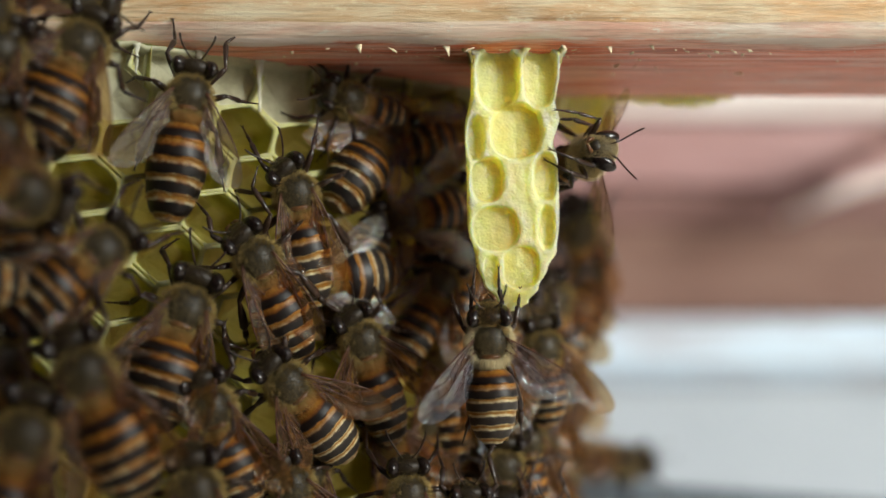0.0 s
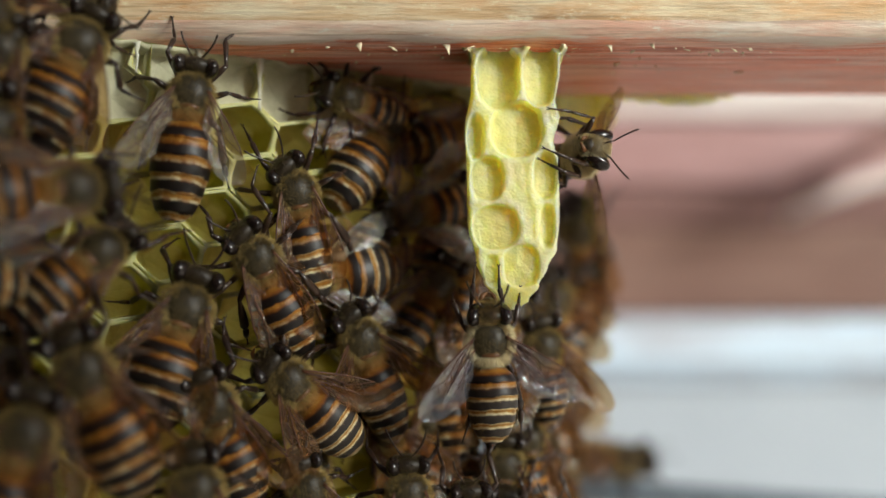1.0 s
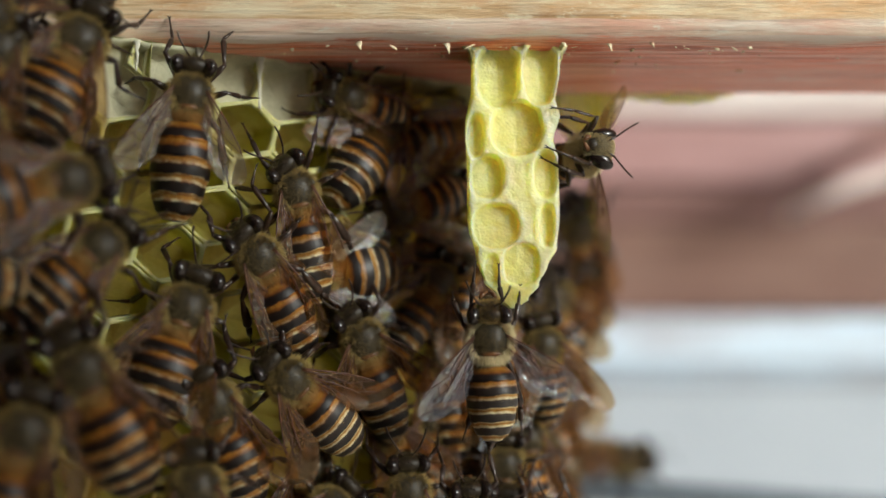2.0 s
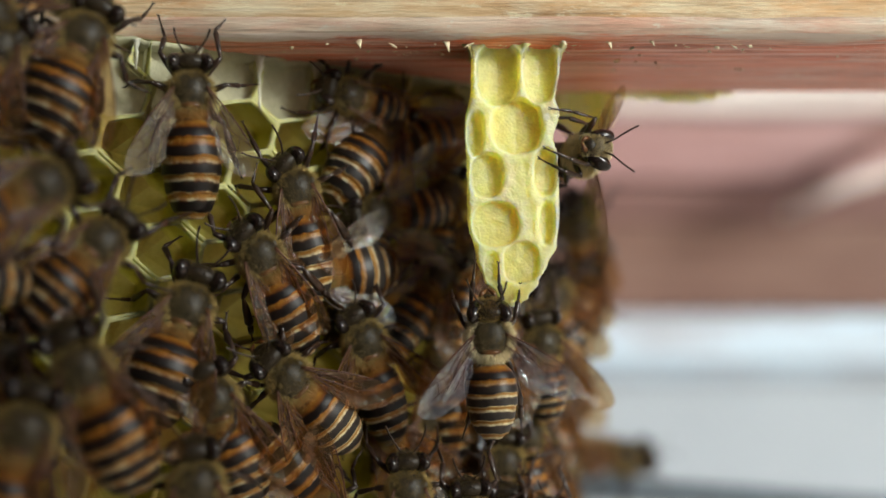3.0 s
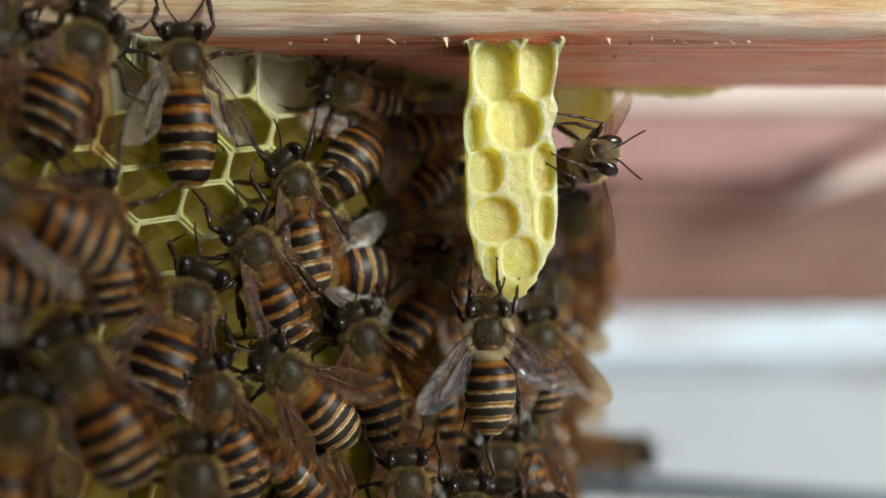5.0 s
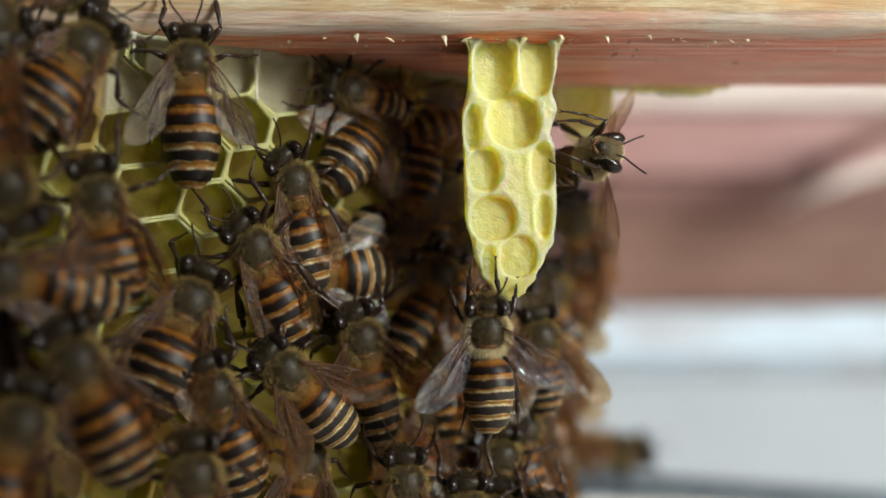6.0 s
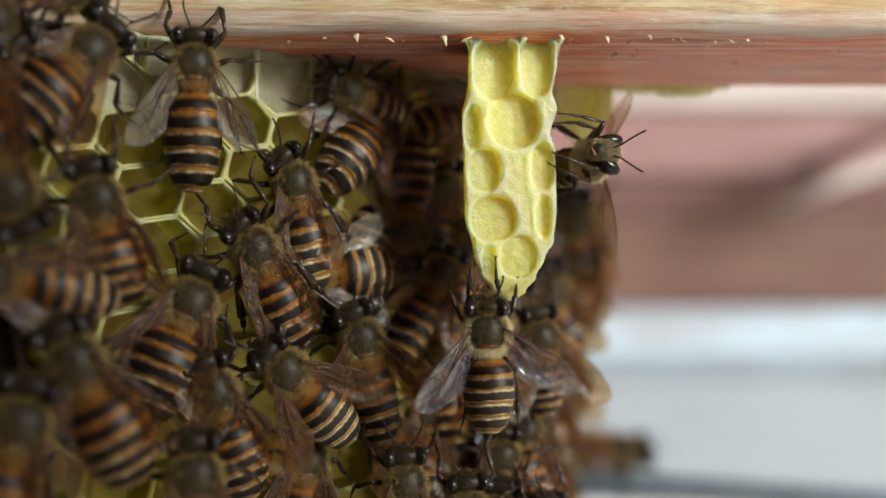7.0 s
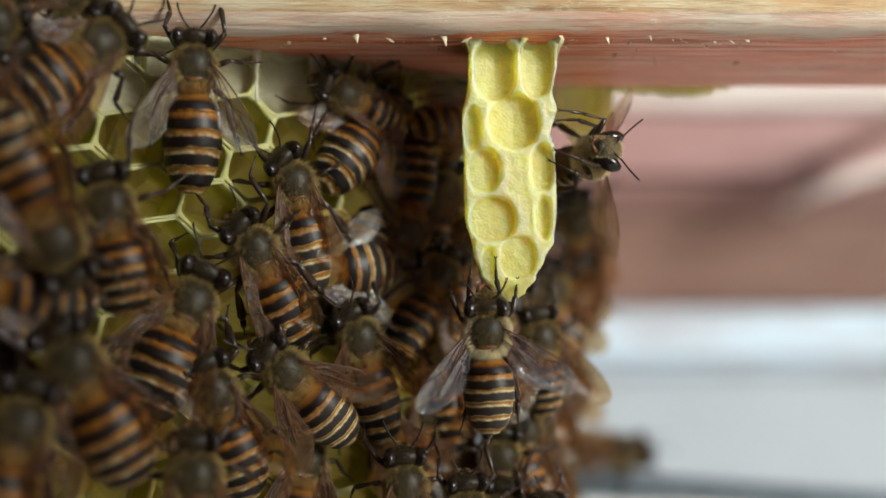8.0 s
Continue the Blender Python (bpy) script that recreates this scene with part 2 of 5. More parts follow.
def tube(bm, path, radii, sides=8, flat=1.0):
    """A tapered, capped tube through the points of path."""
    path = [Vector(p) for p in path]
    loops = []
    up = Vector((0.13, 0.21, 0.97))
    for i, p in enumerate(path):
        d = (path[min(i + 1, len(path) - 1)] - path[max(i - 1, 0)]).normalized()
        a = d.cross(up)
        a = a.normalized() if a.length > 1e-4 else d.orthogonal().normalized()
        b = a.cross(d).normalized()
        loops.append([bm.verts.new(p + radii[i] * (math.cos(k) * a + flat * math.sin(k) * b)) for k in [2 * math.pi * j / sides for j in range(sides)]])
    for l0, l1 in zip(loops, loops[1:]):
        for j in range(sides):
            bm.faces.new((l0[j], l0[(j + 1) % sides], l1[(j + 1) % sides], l1[j]))
    bm.faces.new(loops[0][::-1])
    bm.faces.new(loops[-1])


def lathe(bm, rings, segs=24, cap=True):
    """Rings (y, half width, half height, z of centre) about the y axis."""
    loops = []
    for y, rx, rz, zc in rings:
        loops.append([bm.verts.new((rx * math.cos(k), y, zc + rz * math.sin(k))) for k in [2 * math.pi * j / segs for j in range(segs)]])
    for l0, l1 in zip(loops, loops[1:]):
        for j in range(segs):
            bm.faces.new((l0[j], l1[j], l1[(j + 1) % segs], l0[(j + 1) % segs]))
    if cap:
        bm.faces.new(loops[0])
        bm.faces.new(loops[-1][::-1])


def scaled(bm, k=MM):
    for v in bm.verts:
        v.co *= k
    return bm


def hairs(points, length, width, rng, sweep=(0, -0.5, 0)):
    """Short bristles: a thin two-triangle blade on every (point, normal)."""
    vs, fs = [], []
    for p, n in points:
        d = (n + Vector(sweep) * rng.uniform(0.4, 1.2) + Vector((rng.gauss(0, 0.25), rng.gauss(0, 0.25), rng.gauss(0, 0.25)))).normalized()
        side = d.cross(Vector((rng.gauss(0, 1), rng.gauss(0, 1), rng.gauss(0, 1)))).normalized() * width
        l = length * rng.uniform(0.5, 1.25)
        i = len(vs)
        mid = p + d * l * 0.55 + n * l * 0.05
        vs += [p - side, p + side, mid + side * 0.6, mid - side * 0.6, p + d * l + Vector(sweep) * l * 0.15]
        fs += [(i, i + 1, i + 2, i + 3), (i + 3, i + 2, i + 4)]
    return vs, fs


def hair_mesh(name, points, length, width, seed, sweep=(0, -0.5, 0), material=None):
    rng = random.Random(seed)
    vs, fs = hairs(points, length, width, rng, sweep)
    me = bpy.data.meshes.new(name)
    me.from_pydata([tuple(v * MM) for v in vs], [], fs)
    me.materials.append(material or M_HAIR)
    return me


def shell_points(n, at, radii, seed, keep=lambda d: True):
    rng = random.Random(seed)
    out = []
    while len(out) < n:
        d = Vector((rng.gauss(0, 1), rng.gauss(0, 1), rng.gauss(0, 1))).normalized()
        if keep(d):
            p = Vector(at) + Vector([a * b for a, b in zip(d, radii)])
            nn = Vector([a / b for a, b in zip(d, radii)]).normalized()
            out.append((p, nn))
    return out


# ---- the honey bee: meshes in millimetres, head towards +y, back towards +z ----
ABD = [(-1.75, 0.45), (-2.05, 1.10), (-2.5, 1.62), (-3.1, 1.88), (-3.9, 2.0), (-4.7, 1.94), (-5.5, 1.76), (-6.2, 1.56), (-6.8, 1.20), (-7.2, 0.62)]


def abd_radius(y):
    for (y0, r0), (y1, r1) in zip(ABD, ABD[1:]):
        if y <= y0 and y >= y1:
            return r0 + (r1 - r0) * (y0 - y) / (y0 - y1)
    return 0.25


def abd_centre(y):
    return -0.12 - 0.035 * (y + 2.0) ** 2


def bee_head():
    bm = bmesh.new()
    ball(bm, (0, 3.0, -0.25), (1.38, 0.86, 1.32), 28, 18)
    ball(bm, (0, 3.02, 0.55), (1.12, 0.66, 0.60), 20, 12)
    ball(bm, (0, 3.45, -0.75), (0.72, 0.50, 0.62), 14, 10)
    for x in (-0.22, 0.22, 0):
        ball(bm, (x, 3.1 + (0.18 if x == 0 else 0), 1.12), (0.10, 0.10, 0.08), 8, 6)
    tube(bm, [(0, 2.5, -0.1), (0, 1.6, 0.0)], [0.7, 0.8], 12)
    return mesh_of("head", scaled(bm), M_HEAD)


def bee_eye(side):
    bm = bmesh.new()
    ball(bm, (side * 1.04, 2.95, 0.10), (0.64, 0.86, 1.26), 20, 14, Matrix.Rotation(side * 0.30, 4, "Y"))
    return mesh_of("eye", scaled(bm), M_EYE)


def bee_antenna(side, seed, out=False):
    rng = random.Random(seed)
    a = Vector((side * 0.28, 3.62, 0.15))
    b = a + Vector((side * 0.55, 0.75, 0.75))
    c = b + Vector((side * rng.uniform(0.1, 0.7), rng.uniform(1.3, 1.8), rng.uniform(-0.5, 0.3)))
    if out:
        b = a + Vector((side * 0.45, 0.45, 0.85))
        c = b + Vector((side * 1.25, 0.5, 1.9))
    bm = bmesh.new()
    ball(bm, a, (0.13, 0.13, 0.13), 8, 6)
    tube(bm, [a, (a + b) / 2 + Vector((0, -0.04, 0)), b], [0.085, 0.075, 0.085], 8)
    n = 11
    path, rad = [], []
    for i in range(n + 1):
        q = i / n
        p = b.lerp(c, q) + Vector((side * 0.18 * math.sin(q * 2.2), 0, -0.12 * q * q))
        path += [p, p + (c - b).normalized() * 0.02]
        rad += [0.066, 0.088]
    rad[-1] = 0.04
    tube(bm, path, rad, 8)
    return mesh_of("antenna", scaled(bm), M_LEG)


def bee_mandible(side):
    bm = bmesh.new()
    tube(bm, [(side * 0.55, 3.55, -1.15), (side * 0.42, 3.85, -1.45), (side * 0.05, 3.95, -1.72)], [0.20, 0.19, 0.06], 8)
    return mesh_of("mandible", scaled(bm), M_BROWN)


def bee_thorax():
    bm = bmesh.new()
    ball(bm, (0, 0.05, 0), (1.62, 1.75, 1.52), 28, 18)
    ball(bm, (0, -0.55, -0.25), (1.5, 1.4, 1.3), 20, 12)
    for x in (-1.35, 1.35):
        ball(bm, (x * 0.97, 0.45, 0.66), (0.26, 0.40, 0.22), 12, 8)
    return mesh_of("thorax", scaled(bm), M_THORAX)


def bee_scutellum():
    bm = bmesh.new()
    ball(bm, (0, -1.10, 0.98), (0.80, 0.30, 0.38), 18, 10)
    return mesh_of("scutellum", scaled(bm), M_BROWN)


def bee_core():
    bm = bmesh.new()
    lathe(bm, [(y, r * 0.93, r * 0.80, abd_centre(y)) for y, r in [(-1.3, 0.42)] + ABD], 20)
    return mesh_of("abdomen", scaled(bm), M_BELLY)


def bee_tergite(i, shell):
    """One back plate; it laps over the next."""
    y0 = -1.95 - 0.96 * i
    y1 = y0 - (1.06 if i < 5 else 0.45)
    bm = bmesh.new()
    rows, segs = 6, 26
    grid = []
    for a in range(rows + 1):
        q = a / rows
        y = y0 + (y1 - y0) * q
        r = abd_radius(max(y, -7.15)) * (1.0 + 0.035 * q) + 0.02
        edge = 0.05 * q
        loop = []
        for b in range(segs + 1):
            k = math.pi * (-0.20 + 1.40 * b / segs)
            loop.append(bm.verts.new(((r + edge) * math.cos(k), y - 0.06 * math.sin(k) * q, abd_centre(y) + (r * 0.87 + edge) * math.sin(k))))
        grid.append(loop)
    for l0, l1 in zip(grid, grid[1:]):
        for b in range(segs):
            bm.faces.new((l0[b], l1[b], l1[b + 1], l0[b + 1]))
    # the turned-in rear rim
    rim = [bm.verts.new((v.co.x * 0.93, v.co.y + 0.03, (v.co.z - abd_centre(y1)) * 0.93 + abd_centre(y1))) for v in grid[-1]]
    for b in range(segs):
        bm.faces.new((grid[-1][b], rim[b], rim[b + 1], grid[-1][b + 1]))
    return mesh_of("tergite", scaled(bm), shell)


FORE, HIND = (7.7, 2.75), (5.3, 1.8)


def wing_point(size, s, c):
    """s along the wing from root to tip, c across it from the leading (0) to the trailing edge (1)."""
    L, C = size
    grow = min(1.0, s / 0.62)
    tip = math.sqrt(max(0.0, 1 - (max(0.0, s - 0.62) / 0.385) ** 2))
    chord = C * (0.14 + 0.86 * grow * grow * (3 - 2 * grow)) * tip
    x = 0.10 * C * math.sin(math.pi * s) - C * 0.30 * (1 - tip) - chord * c
    z = 0.09 * math.sin(c * 5.0 + s * 3) * (0.4 + s) - 0.16 * s * s + 0.04 * math.sin(9 * c)
    return Vector((x, -L * s, z))


def wing_mesh(name, size, skin):
    bm = bmesh.new()
    n, m = 22, 9
    g = [[bm.verts.new(wing_point(size, i / n, j / m)) for j in range(m + 1)] for i in range(n + 1)]
    for i in range(n):
        for j in range(m):
            bm.faces.new((g[i][j], g[i + 1][j], g[i + 1][j + 1], g[i][j + 1]))
    return mesh_of(name, scaled(bm), skin)


def vein_meshes(size, lines):
    out = []
    for r, line in lines:
        bm = bmesh.new()
        pts = []
        for (s0, c0), (s1, c1) in zip(line, line[1:]):
            pts += [wing_point(size, s0 + (s1 - s0) * k / 5, c0 + (c1 - c0) * k / 5) + Vector((0, 0, 0.012)) for k in range(5)]
        pts.append(wing_point(size, *line[-1]) + Vector((0, 0, 0.012)))
        tube(bm, pts, [0.95 * r * (1 - 0.5 * i / len(pts)) for i in range(len(pts))], 5)
        out.append(mesh_of("vein", scaled(bm), M_VEIN))
    return out


FORE_VEINS = [(0.085, [(0, 0.02), (0.3, 0.01), (0.75, 0.02)]), (0.05, [(0, 0.3), (0.3, 0.24), (0.5, 0.3), (0.72, 0.05)]), (0.045, [(0.05, 0.5), (0.3, 0.48), (0.55, 0.52), (0.8, 0.38)]),
              (0.04, [(0.1, 0.8), (0.35, 0.86), (0.5, 0.9)]), (0.035, [(0.3, 0.24), (0.32, 0.48)]), (0.035, [(0.42, 0.27), (0.50, 0.50), (0.47, 0.78)]),
              (0.035, [(0.55, 0.3), (0.58, 0.52)]), (0.03, [(0.62, 0.2), (0.70, 0.42), (0.66, 0.7)]), (0.03, [(0.28, 0.5), (0.30, 0.85)])]
HIND_VEINS = [(0.06, [(0, 0.05), (0.4, 0.04), (0.8, 0.06)]), (0.04, [(0, 0.4), (0.35, 0.36), (0.75, 0.42)]), (0.03, [(0.3, 0.1), (0.35, 0.36)]), (0.03, [(0.05, 0.7), (0.4, 0.8)])]


def leg_joints(pair, side, style, seed):
    """Hip, knee, ankle and claw of a leg."""
    rng = random.Random(seed * 7 + pair * 3 + (side > 0))
    hip = Vector((side * 0.85, (1.15, 0.05, -1.0)[pair], -1.15))
    if style == "reach":
        knee = ((2.1, 3.0, 0.1), (2.9, 0.6, 0.0), (2.7, -2.4, -0.1))[pair]
        ankle = ((2.3, 4.7, -0.6), (4.2, 0.9, -1.6), (3.3, -4.6, -1.2))[pair]
        claw = ((2.6, 6.1, -1.2), (5.2, 1.2, -2.3), (3.6, -6.4, -2.0))[pair]
    elif style == "brace":
        knee = ((2.2, 2.6, -0.3), (3.0, 1.0, 0.3), (3.2, -1.6, 0.3))[pair]
        ankle = ((2.6, 4.0, -1.5), (4.6, 0.9, 0.1), (5.0, -3.2, 0.3))[pair]
        claw = ((2.4, 5.2, -2.0), (6.1, 0.7, -0.3), (6.4, -4.4, 0.0))[pair]
    elif style == "hang":
        knee = ((1.3, 3.0, -0.6), (2.1, 1.3, -0.6), (1.9, -2.6, -0.9))[pair]
        ankle = ((0.75, 4.6, 0.0), (2.5, 2.9, -1.0), (1.9, -5.4, -1.1))[pair]
        claw = ((0.45, 6.2, -0.3), (3.0, 4.2, -1.4), (2.1, -7.8, -1.4))[pair]
    elif style == "hug":
        k = 1.0 if side > 0 else 0.6
        knee = ((2.6 * k, 2.4, -1.0), (2.4, 1.0, -0.8), (2.4, -2.1, -0.4))[pair]
        ankle = ((2.3 * k, 2.8, -3.2), (2.3, 1.3, -3.0), (3.1, -3.6, -1.8))[pair]
        claw = ((1.7 * k, 2.6, -5.4), (2.0, 1.2, -5.0), (3.3, -5.0, -2.4))[pair]
    else:
        knee = ((2.2, 2.5, -0.5), (2.7, 0.3, -0.4), (2.4, -2.1, -0.4))[pair]
        ankle = ((2.7, 3.7, -1.7), (3.7, -0.5, -1.9), (3.1, -4.0, -1.6))[pair]
        claw = ((2.5, 5.0, -2.3), (4.5, -1.1, -2.4), (3.5, -5.5, -2.4))[pair]
    out = [hip]
    for p, j in ((knee, 0.25), (ankle, 0.45), (claw, 0.5)):
        out.append(Vector((side * p[0], p[1], p[2])) + Vector((rng.uniform(-j, j), rng.uniform(-j, j), rng.uniform(-j, j) * 0.4)))
    return out


def leg_meshes(pair, side, style, seed):
    hip, knee, ankle, claw = leg_joints(pair, side, style, seed)
    bm = bmesh.new()
    ball(bm, hip, (0.32, 0.32, 0.32), 10, 8)
    tube(bm, [hip, hip.lerp(knee, 0.3), hip.lerp(knee, 0.75), knee], [0.19, 0.28, 0.26, 0.18], 10)
    ball(bm, knee, (0.17, 0.17, 0.17), 8, 6)
    femur = mesh_of("leg", scaled(bm), M_LEG)
    bm = bmesh.new()
    wide = (0.24, 0.25, 0.38)[pair]
    tube(bm, [knee, knee.lerp(ankle, 0.4), knee.lerp(ankle, 0.85), ankle], [0.13, wide * 0.8, wide, 0.13], 10, 0.6)
    tibia = mesh_of("tibia", scaled(bm), M_LEG)
    bm = bmesh.new()
    wide = (0.14, 0.15, 0.26)[pair]
    path, rad = [], []
    for q, r in ((0, 0.09), (0.06, wide), (0.45, wide * 0.9), (0.5, 0.07), (0.6, 0.10), (0.63, 0.06), (0.72, 0.09), (0.75, 0.06), (0.85, 0.08), (0.88, 0.05), (1.0, 0.09)):
        path.append(ankle.lerp(claw, q) + Vector((0, 0, -0.12 * math.sin(q * 3))))
        rad.append(r)
    tube(bm, path, rad, 8)
    d = (claw - ankle).normalized()
    for s in (-1, 1):
        q = claw + d * 0.22 + Vector((0.12 * s, 0, -0.1))
        tube(bm, [claw, claw + d * 0.14 + Vector((0.10 * s, 0, 0.02)), q], [0.05, 0.045, 0.015], 5)
    tarsus = mesh_of("tarsus", scaled(bm), M_LEG)
    return femur, tibia, tarsus


HEAD, THORAX, SCUT, CORE = bee_head(), bee_thorax(), bee_scutellum(), bee_core()
EYES = {s: bee_eye(s) for s in (-1, 1)}
JAWS = {s: bee_mandible(s) for s in (-1, 1)}
FEELERS = {(s, k): bee_antenna(s, k * 2 + (s > 0)) for s in (-1, 1) for k in range(4)}
FEELERS_OUT = {s: bee_antenna(s, 3, True) for s in (-1, 1)}
TERGITES = [bee_tergite(i, M_SHELL) for i in range(6)]
TERGITES_PALE = [bee_tergite(i, M_SHELL_PALE) for i in range(6)]
WINGS = {k: (wing_mesh("forewing", FORE, k), wing_mesh("hindwing", HIND, k)) for k in (M_WING, M_WING_PALE, M_WING_CLEAR)}
FORE_VEIN, HIND_VEIN = vein_meshes(FORE, FORE_VEINS), vein_meshes(HIND, HIND_VEINS)
LEGS = {(p, s, st, k): leg_meshes(p, s, st, k) for p in range(3) for s in (-1, 1) for st in ("grip", "reach", "brace", "hang", "hug") for k in range(3)}
FUZZ_THORAX = hair_mesh("fuzz", shell_points(5600, (0, -0.1, 0), (1.62, 1.78, 1.50), 5, lambda d: d.z + 0.14 * math.sin(d.x * 9 + d.y * 7) < 0.70 or d.y < -0.52 or d.y > 0.66), 0.60, 0.014, 3)
FUZZ_LIT = hair_mesh("fuzz", shell_points(9000, (0, -0.1, 0), (1.64, 1.80, 1.52), 8, lambda d: d.z < 0.62 or d.y < -0.6 or d.y > 0.70), 0.60, 0.022, 6, (0, -0.4, 0), M_HAIR_LIT)
FUZZ_BACK = hair_mesh("fuzz", shell_points(4200, (0, 0.05, 0), (1.62, 1.75, 1.52), 6, lambda d: d.z > 0.30), 0.24, 0.009, 4, (0, -0.7, 0), M_HAIR_DARK)
FUZZ_WAIST = hair_mesh("fuzz", shell_points(1500, (0, -0.25, 0), (1.55, 1.75, 1.45), 26, lambda d: d.y < -0.62 and d.z > -0.3), 0.75, 0.014, 24, (0, -0.5, 0), M_HAIR_RUST)
FUZZ_HEAD = hair_mesh("fuzz", shell_points(900, (0, 3.02, -0.20), (1.44, 0.88, 1.32), 7, lambda d: abs(d.x) < 0.72 and (d.y > 0.1 or d.z > 0.5)), 0.24, 0.008, 5, (0, 0.2, 0.1), M_HAIR_DARK)
FUZZ_BROW = hair_mesh("fuzz", shell_points(2600, (0, 3.02, -0.10), (1.36, 0.88, 1.30), 19, lambda d: abs(d.x) < 0.62 and (d.y > -0.1 or d.z > 0.4)), 0.20, 0.010, 16, (0, 0.2, 0.2), M_HAIR_GOLD)
FUZZ_FACE = hair_mesh("fuzz", shell_points(4200, (0, 3.02, -0.20), (1.36, 0.88, 1.32), 17, lambda d: abs(d.x) < 0.68 and d.y > -0.1), 0.22, 0.013, 15, (0, 0.2, 0.3), M_HAIR_LIT)


def _abdomen_hair():
    rng = random.Random(9)
    pts = []
    for _ in range(800):
        i = rng.choice((0, 0, 1, 2, 3, 4, 5))
        y = -2.0 - 0.96 * i - rng.uniform(0, 0.30)
        k = rng.uniform(-0.35, math.pi + 0.35)
        r = abd_radius(max(y, -7.1)) * 1.02 + 0.02
        n = Vector((math.cos(k), 0, math.sin(k)))
        pts.append((Vector((r * n.x, y, abd_centre(y) + 0.87 * r * n.z)), n))
    return hair_mesh("fuzz", pts, 0.22, 0.008, 10, (0, -1.6, 0), M_HAIR_GOLD)


FUZZ_ABD = _abdomen_hair()


FEELERS_OF = {}


def bee(label, spread=24, lift=6, legs="grip", kind=0, size=1.0, bend=0.0, long=1.0, wide=0.88, nod=0, wings="brown", pale=False, skew=0, turn=0, group="bees on the comb"):
    """A worker bee. spread: how far the wings stand from the body; bend: how far the abdomen drops; long: how far it is drawn out."""
    b = new("honey_bee")
    tagged(b, label, "bee", group)
    b.scale = (size, size, size)
    part("thorax", THORAX, b)
    part("scutellum", SCUT, b)
    part("thorax_fuzz", FUZZ_LIT if pale else FUZZ_THORAX, b, "cream fuzz, lightened in place of strong light" if pale else "tan fuzz")
    part("back_fuzz", FUZZ_BACK, b, "short grey-tan fuzz")
    if not pale:
        part("waist_fuzz", FUZZ_WAIST, b, "rust-brown fuzz")
    neck = Vector((0, 1.9 * MM, 0))
    head = part("head", HEAD, b, "", Matrix.Translation(neck + Vector((0, -0.62 * MM, 0))) @ Matrix.Rotation(radians(turn), 4, "Z") @ Matrix.Rotation(radians(nod), 4, "X") @ Matrix.Diagonal((1.04, 0.96, 1.04, 1)) @ Matrix.Translation(-neck))
    part("head_fuzz", FUZZ_FACE if legs == "hug" else FUZZ_BROW if pale else FUZZ_HEAD, head, "short fuzz")
    for s in (-1, 1):
        part("eye", EYES[s], head, "glossy black compound eye")
        FEELERS_OF.setdefault(b.name, []).append((s, part("antenna", FEELERS_OUT[s] if legs == "hug" else FEELERS[s, (kind + (s > 0)) % 4], head)))
        part("mandible", JAWS[s], head, "red-brown jaw")
    hinge = Vector((0, -1.6 * MM, 0))
    drop = Matrix.Translation(hinge) @ Matrix.Rotation(radians(bend), 4, "X") @ Matrix.Diagonal((wide * (0.7 + 0.3 * long), long, wide * (0.8 + 0.2 * long), 1)) @ Matrix.Translation(-hinge)
    core = part("abdomen", CORE, b, "banded orange, black and cream abdomen", drop)
    for me in TERGITES_PALE if pale or kind == 1 else TERGITES:
        part("tergite", me, core)
    part("abdomen_fuzz", FUZZ_ABD, core, "fine cream hair bands")
    skin = {"brown": M_WING, "pale": M_WING_PALE, "clear": M_WING_CLEAR}[wings]
    for s in (-1, 1):
        flip = Matrix.Diagonal((s, 1, 1, 1))
        for name, me, vein, at, extra in (("forewing", WINGS[skin][0], FORE_VEIN, (1.25, 0.35, 1.05), 0), ("hindwing", WINGS[skin][1], HIND_VEIN, (1.2, -0.55, 0.95), -7)):
            m = Matrix.Translation((s * at[0] * MM, at[1] * MM, at[2] * MM)) @ Matrix.Rotation(radians(s * (spread + extra) + (skew if s > 0 else 0)), 4, "Z") @ Matrix.Rotation(radians(-lift), 4, "X") @ Matrix.Rotation(radians(-s * 10), 4, "Y") @ flip
            w = part(name, me, b, {"brown": "thin brownish wing", "pale": "thin pale wing", "clear": "clear silvery wing"}[wings], m)
            for me_vein in vein:
                part("vein", me_vein, w)
        for p in range(3):
            femur, tibia, tarsus = LEGS[p, s, legs, kind % 3]
            leg = part("leg", femur, b)
            part("tibia", tibia, leg)
            part("tarsus", tarsus, leg)
    return b


def facing(at, ahead, back):
    """A bee's pose from its place in millimetres, the way it heads and the way its back looks."""
    f = Vector(ahead).normalized()
    u = (Vector(back) - f * f.dot(Vector(back))).normalized()
    r = f.cross(u)
    return Matrix.Translation(Vector(at) * MM) @ Matrix((r, f, u)).transposed().to_4x4()


def crawl(x, y, z, heading, yaw=35, face=12):
    """A bee's pose in millimetres on an upright face that is turned by yaw: heading 0 is straight up, 90 to the right; its back looks out at the angle face."""
    h, a, b = radians(heading), radians(yaw), radians(face)
    return facing((x, y, z), (math.sin(h) * math.cos(a), math.sin(h) * math.sin(a), math.cos(h)), (math.sin(b), -math.cos(b), 0))


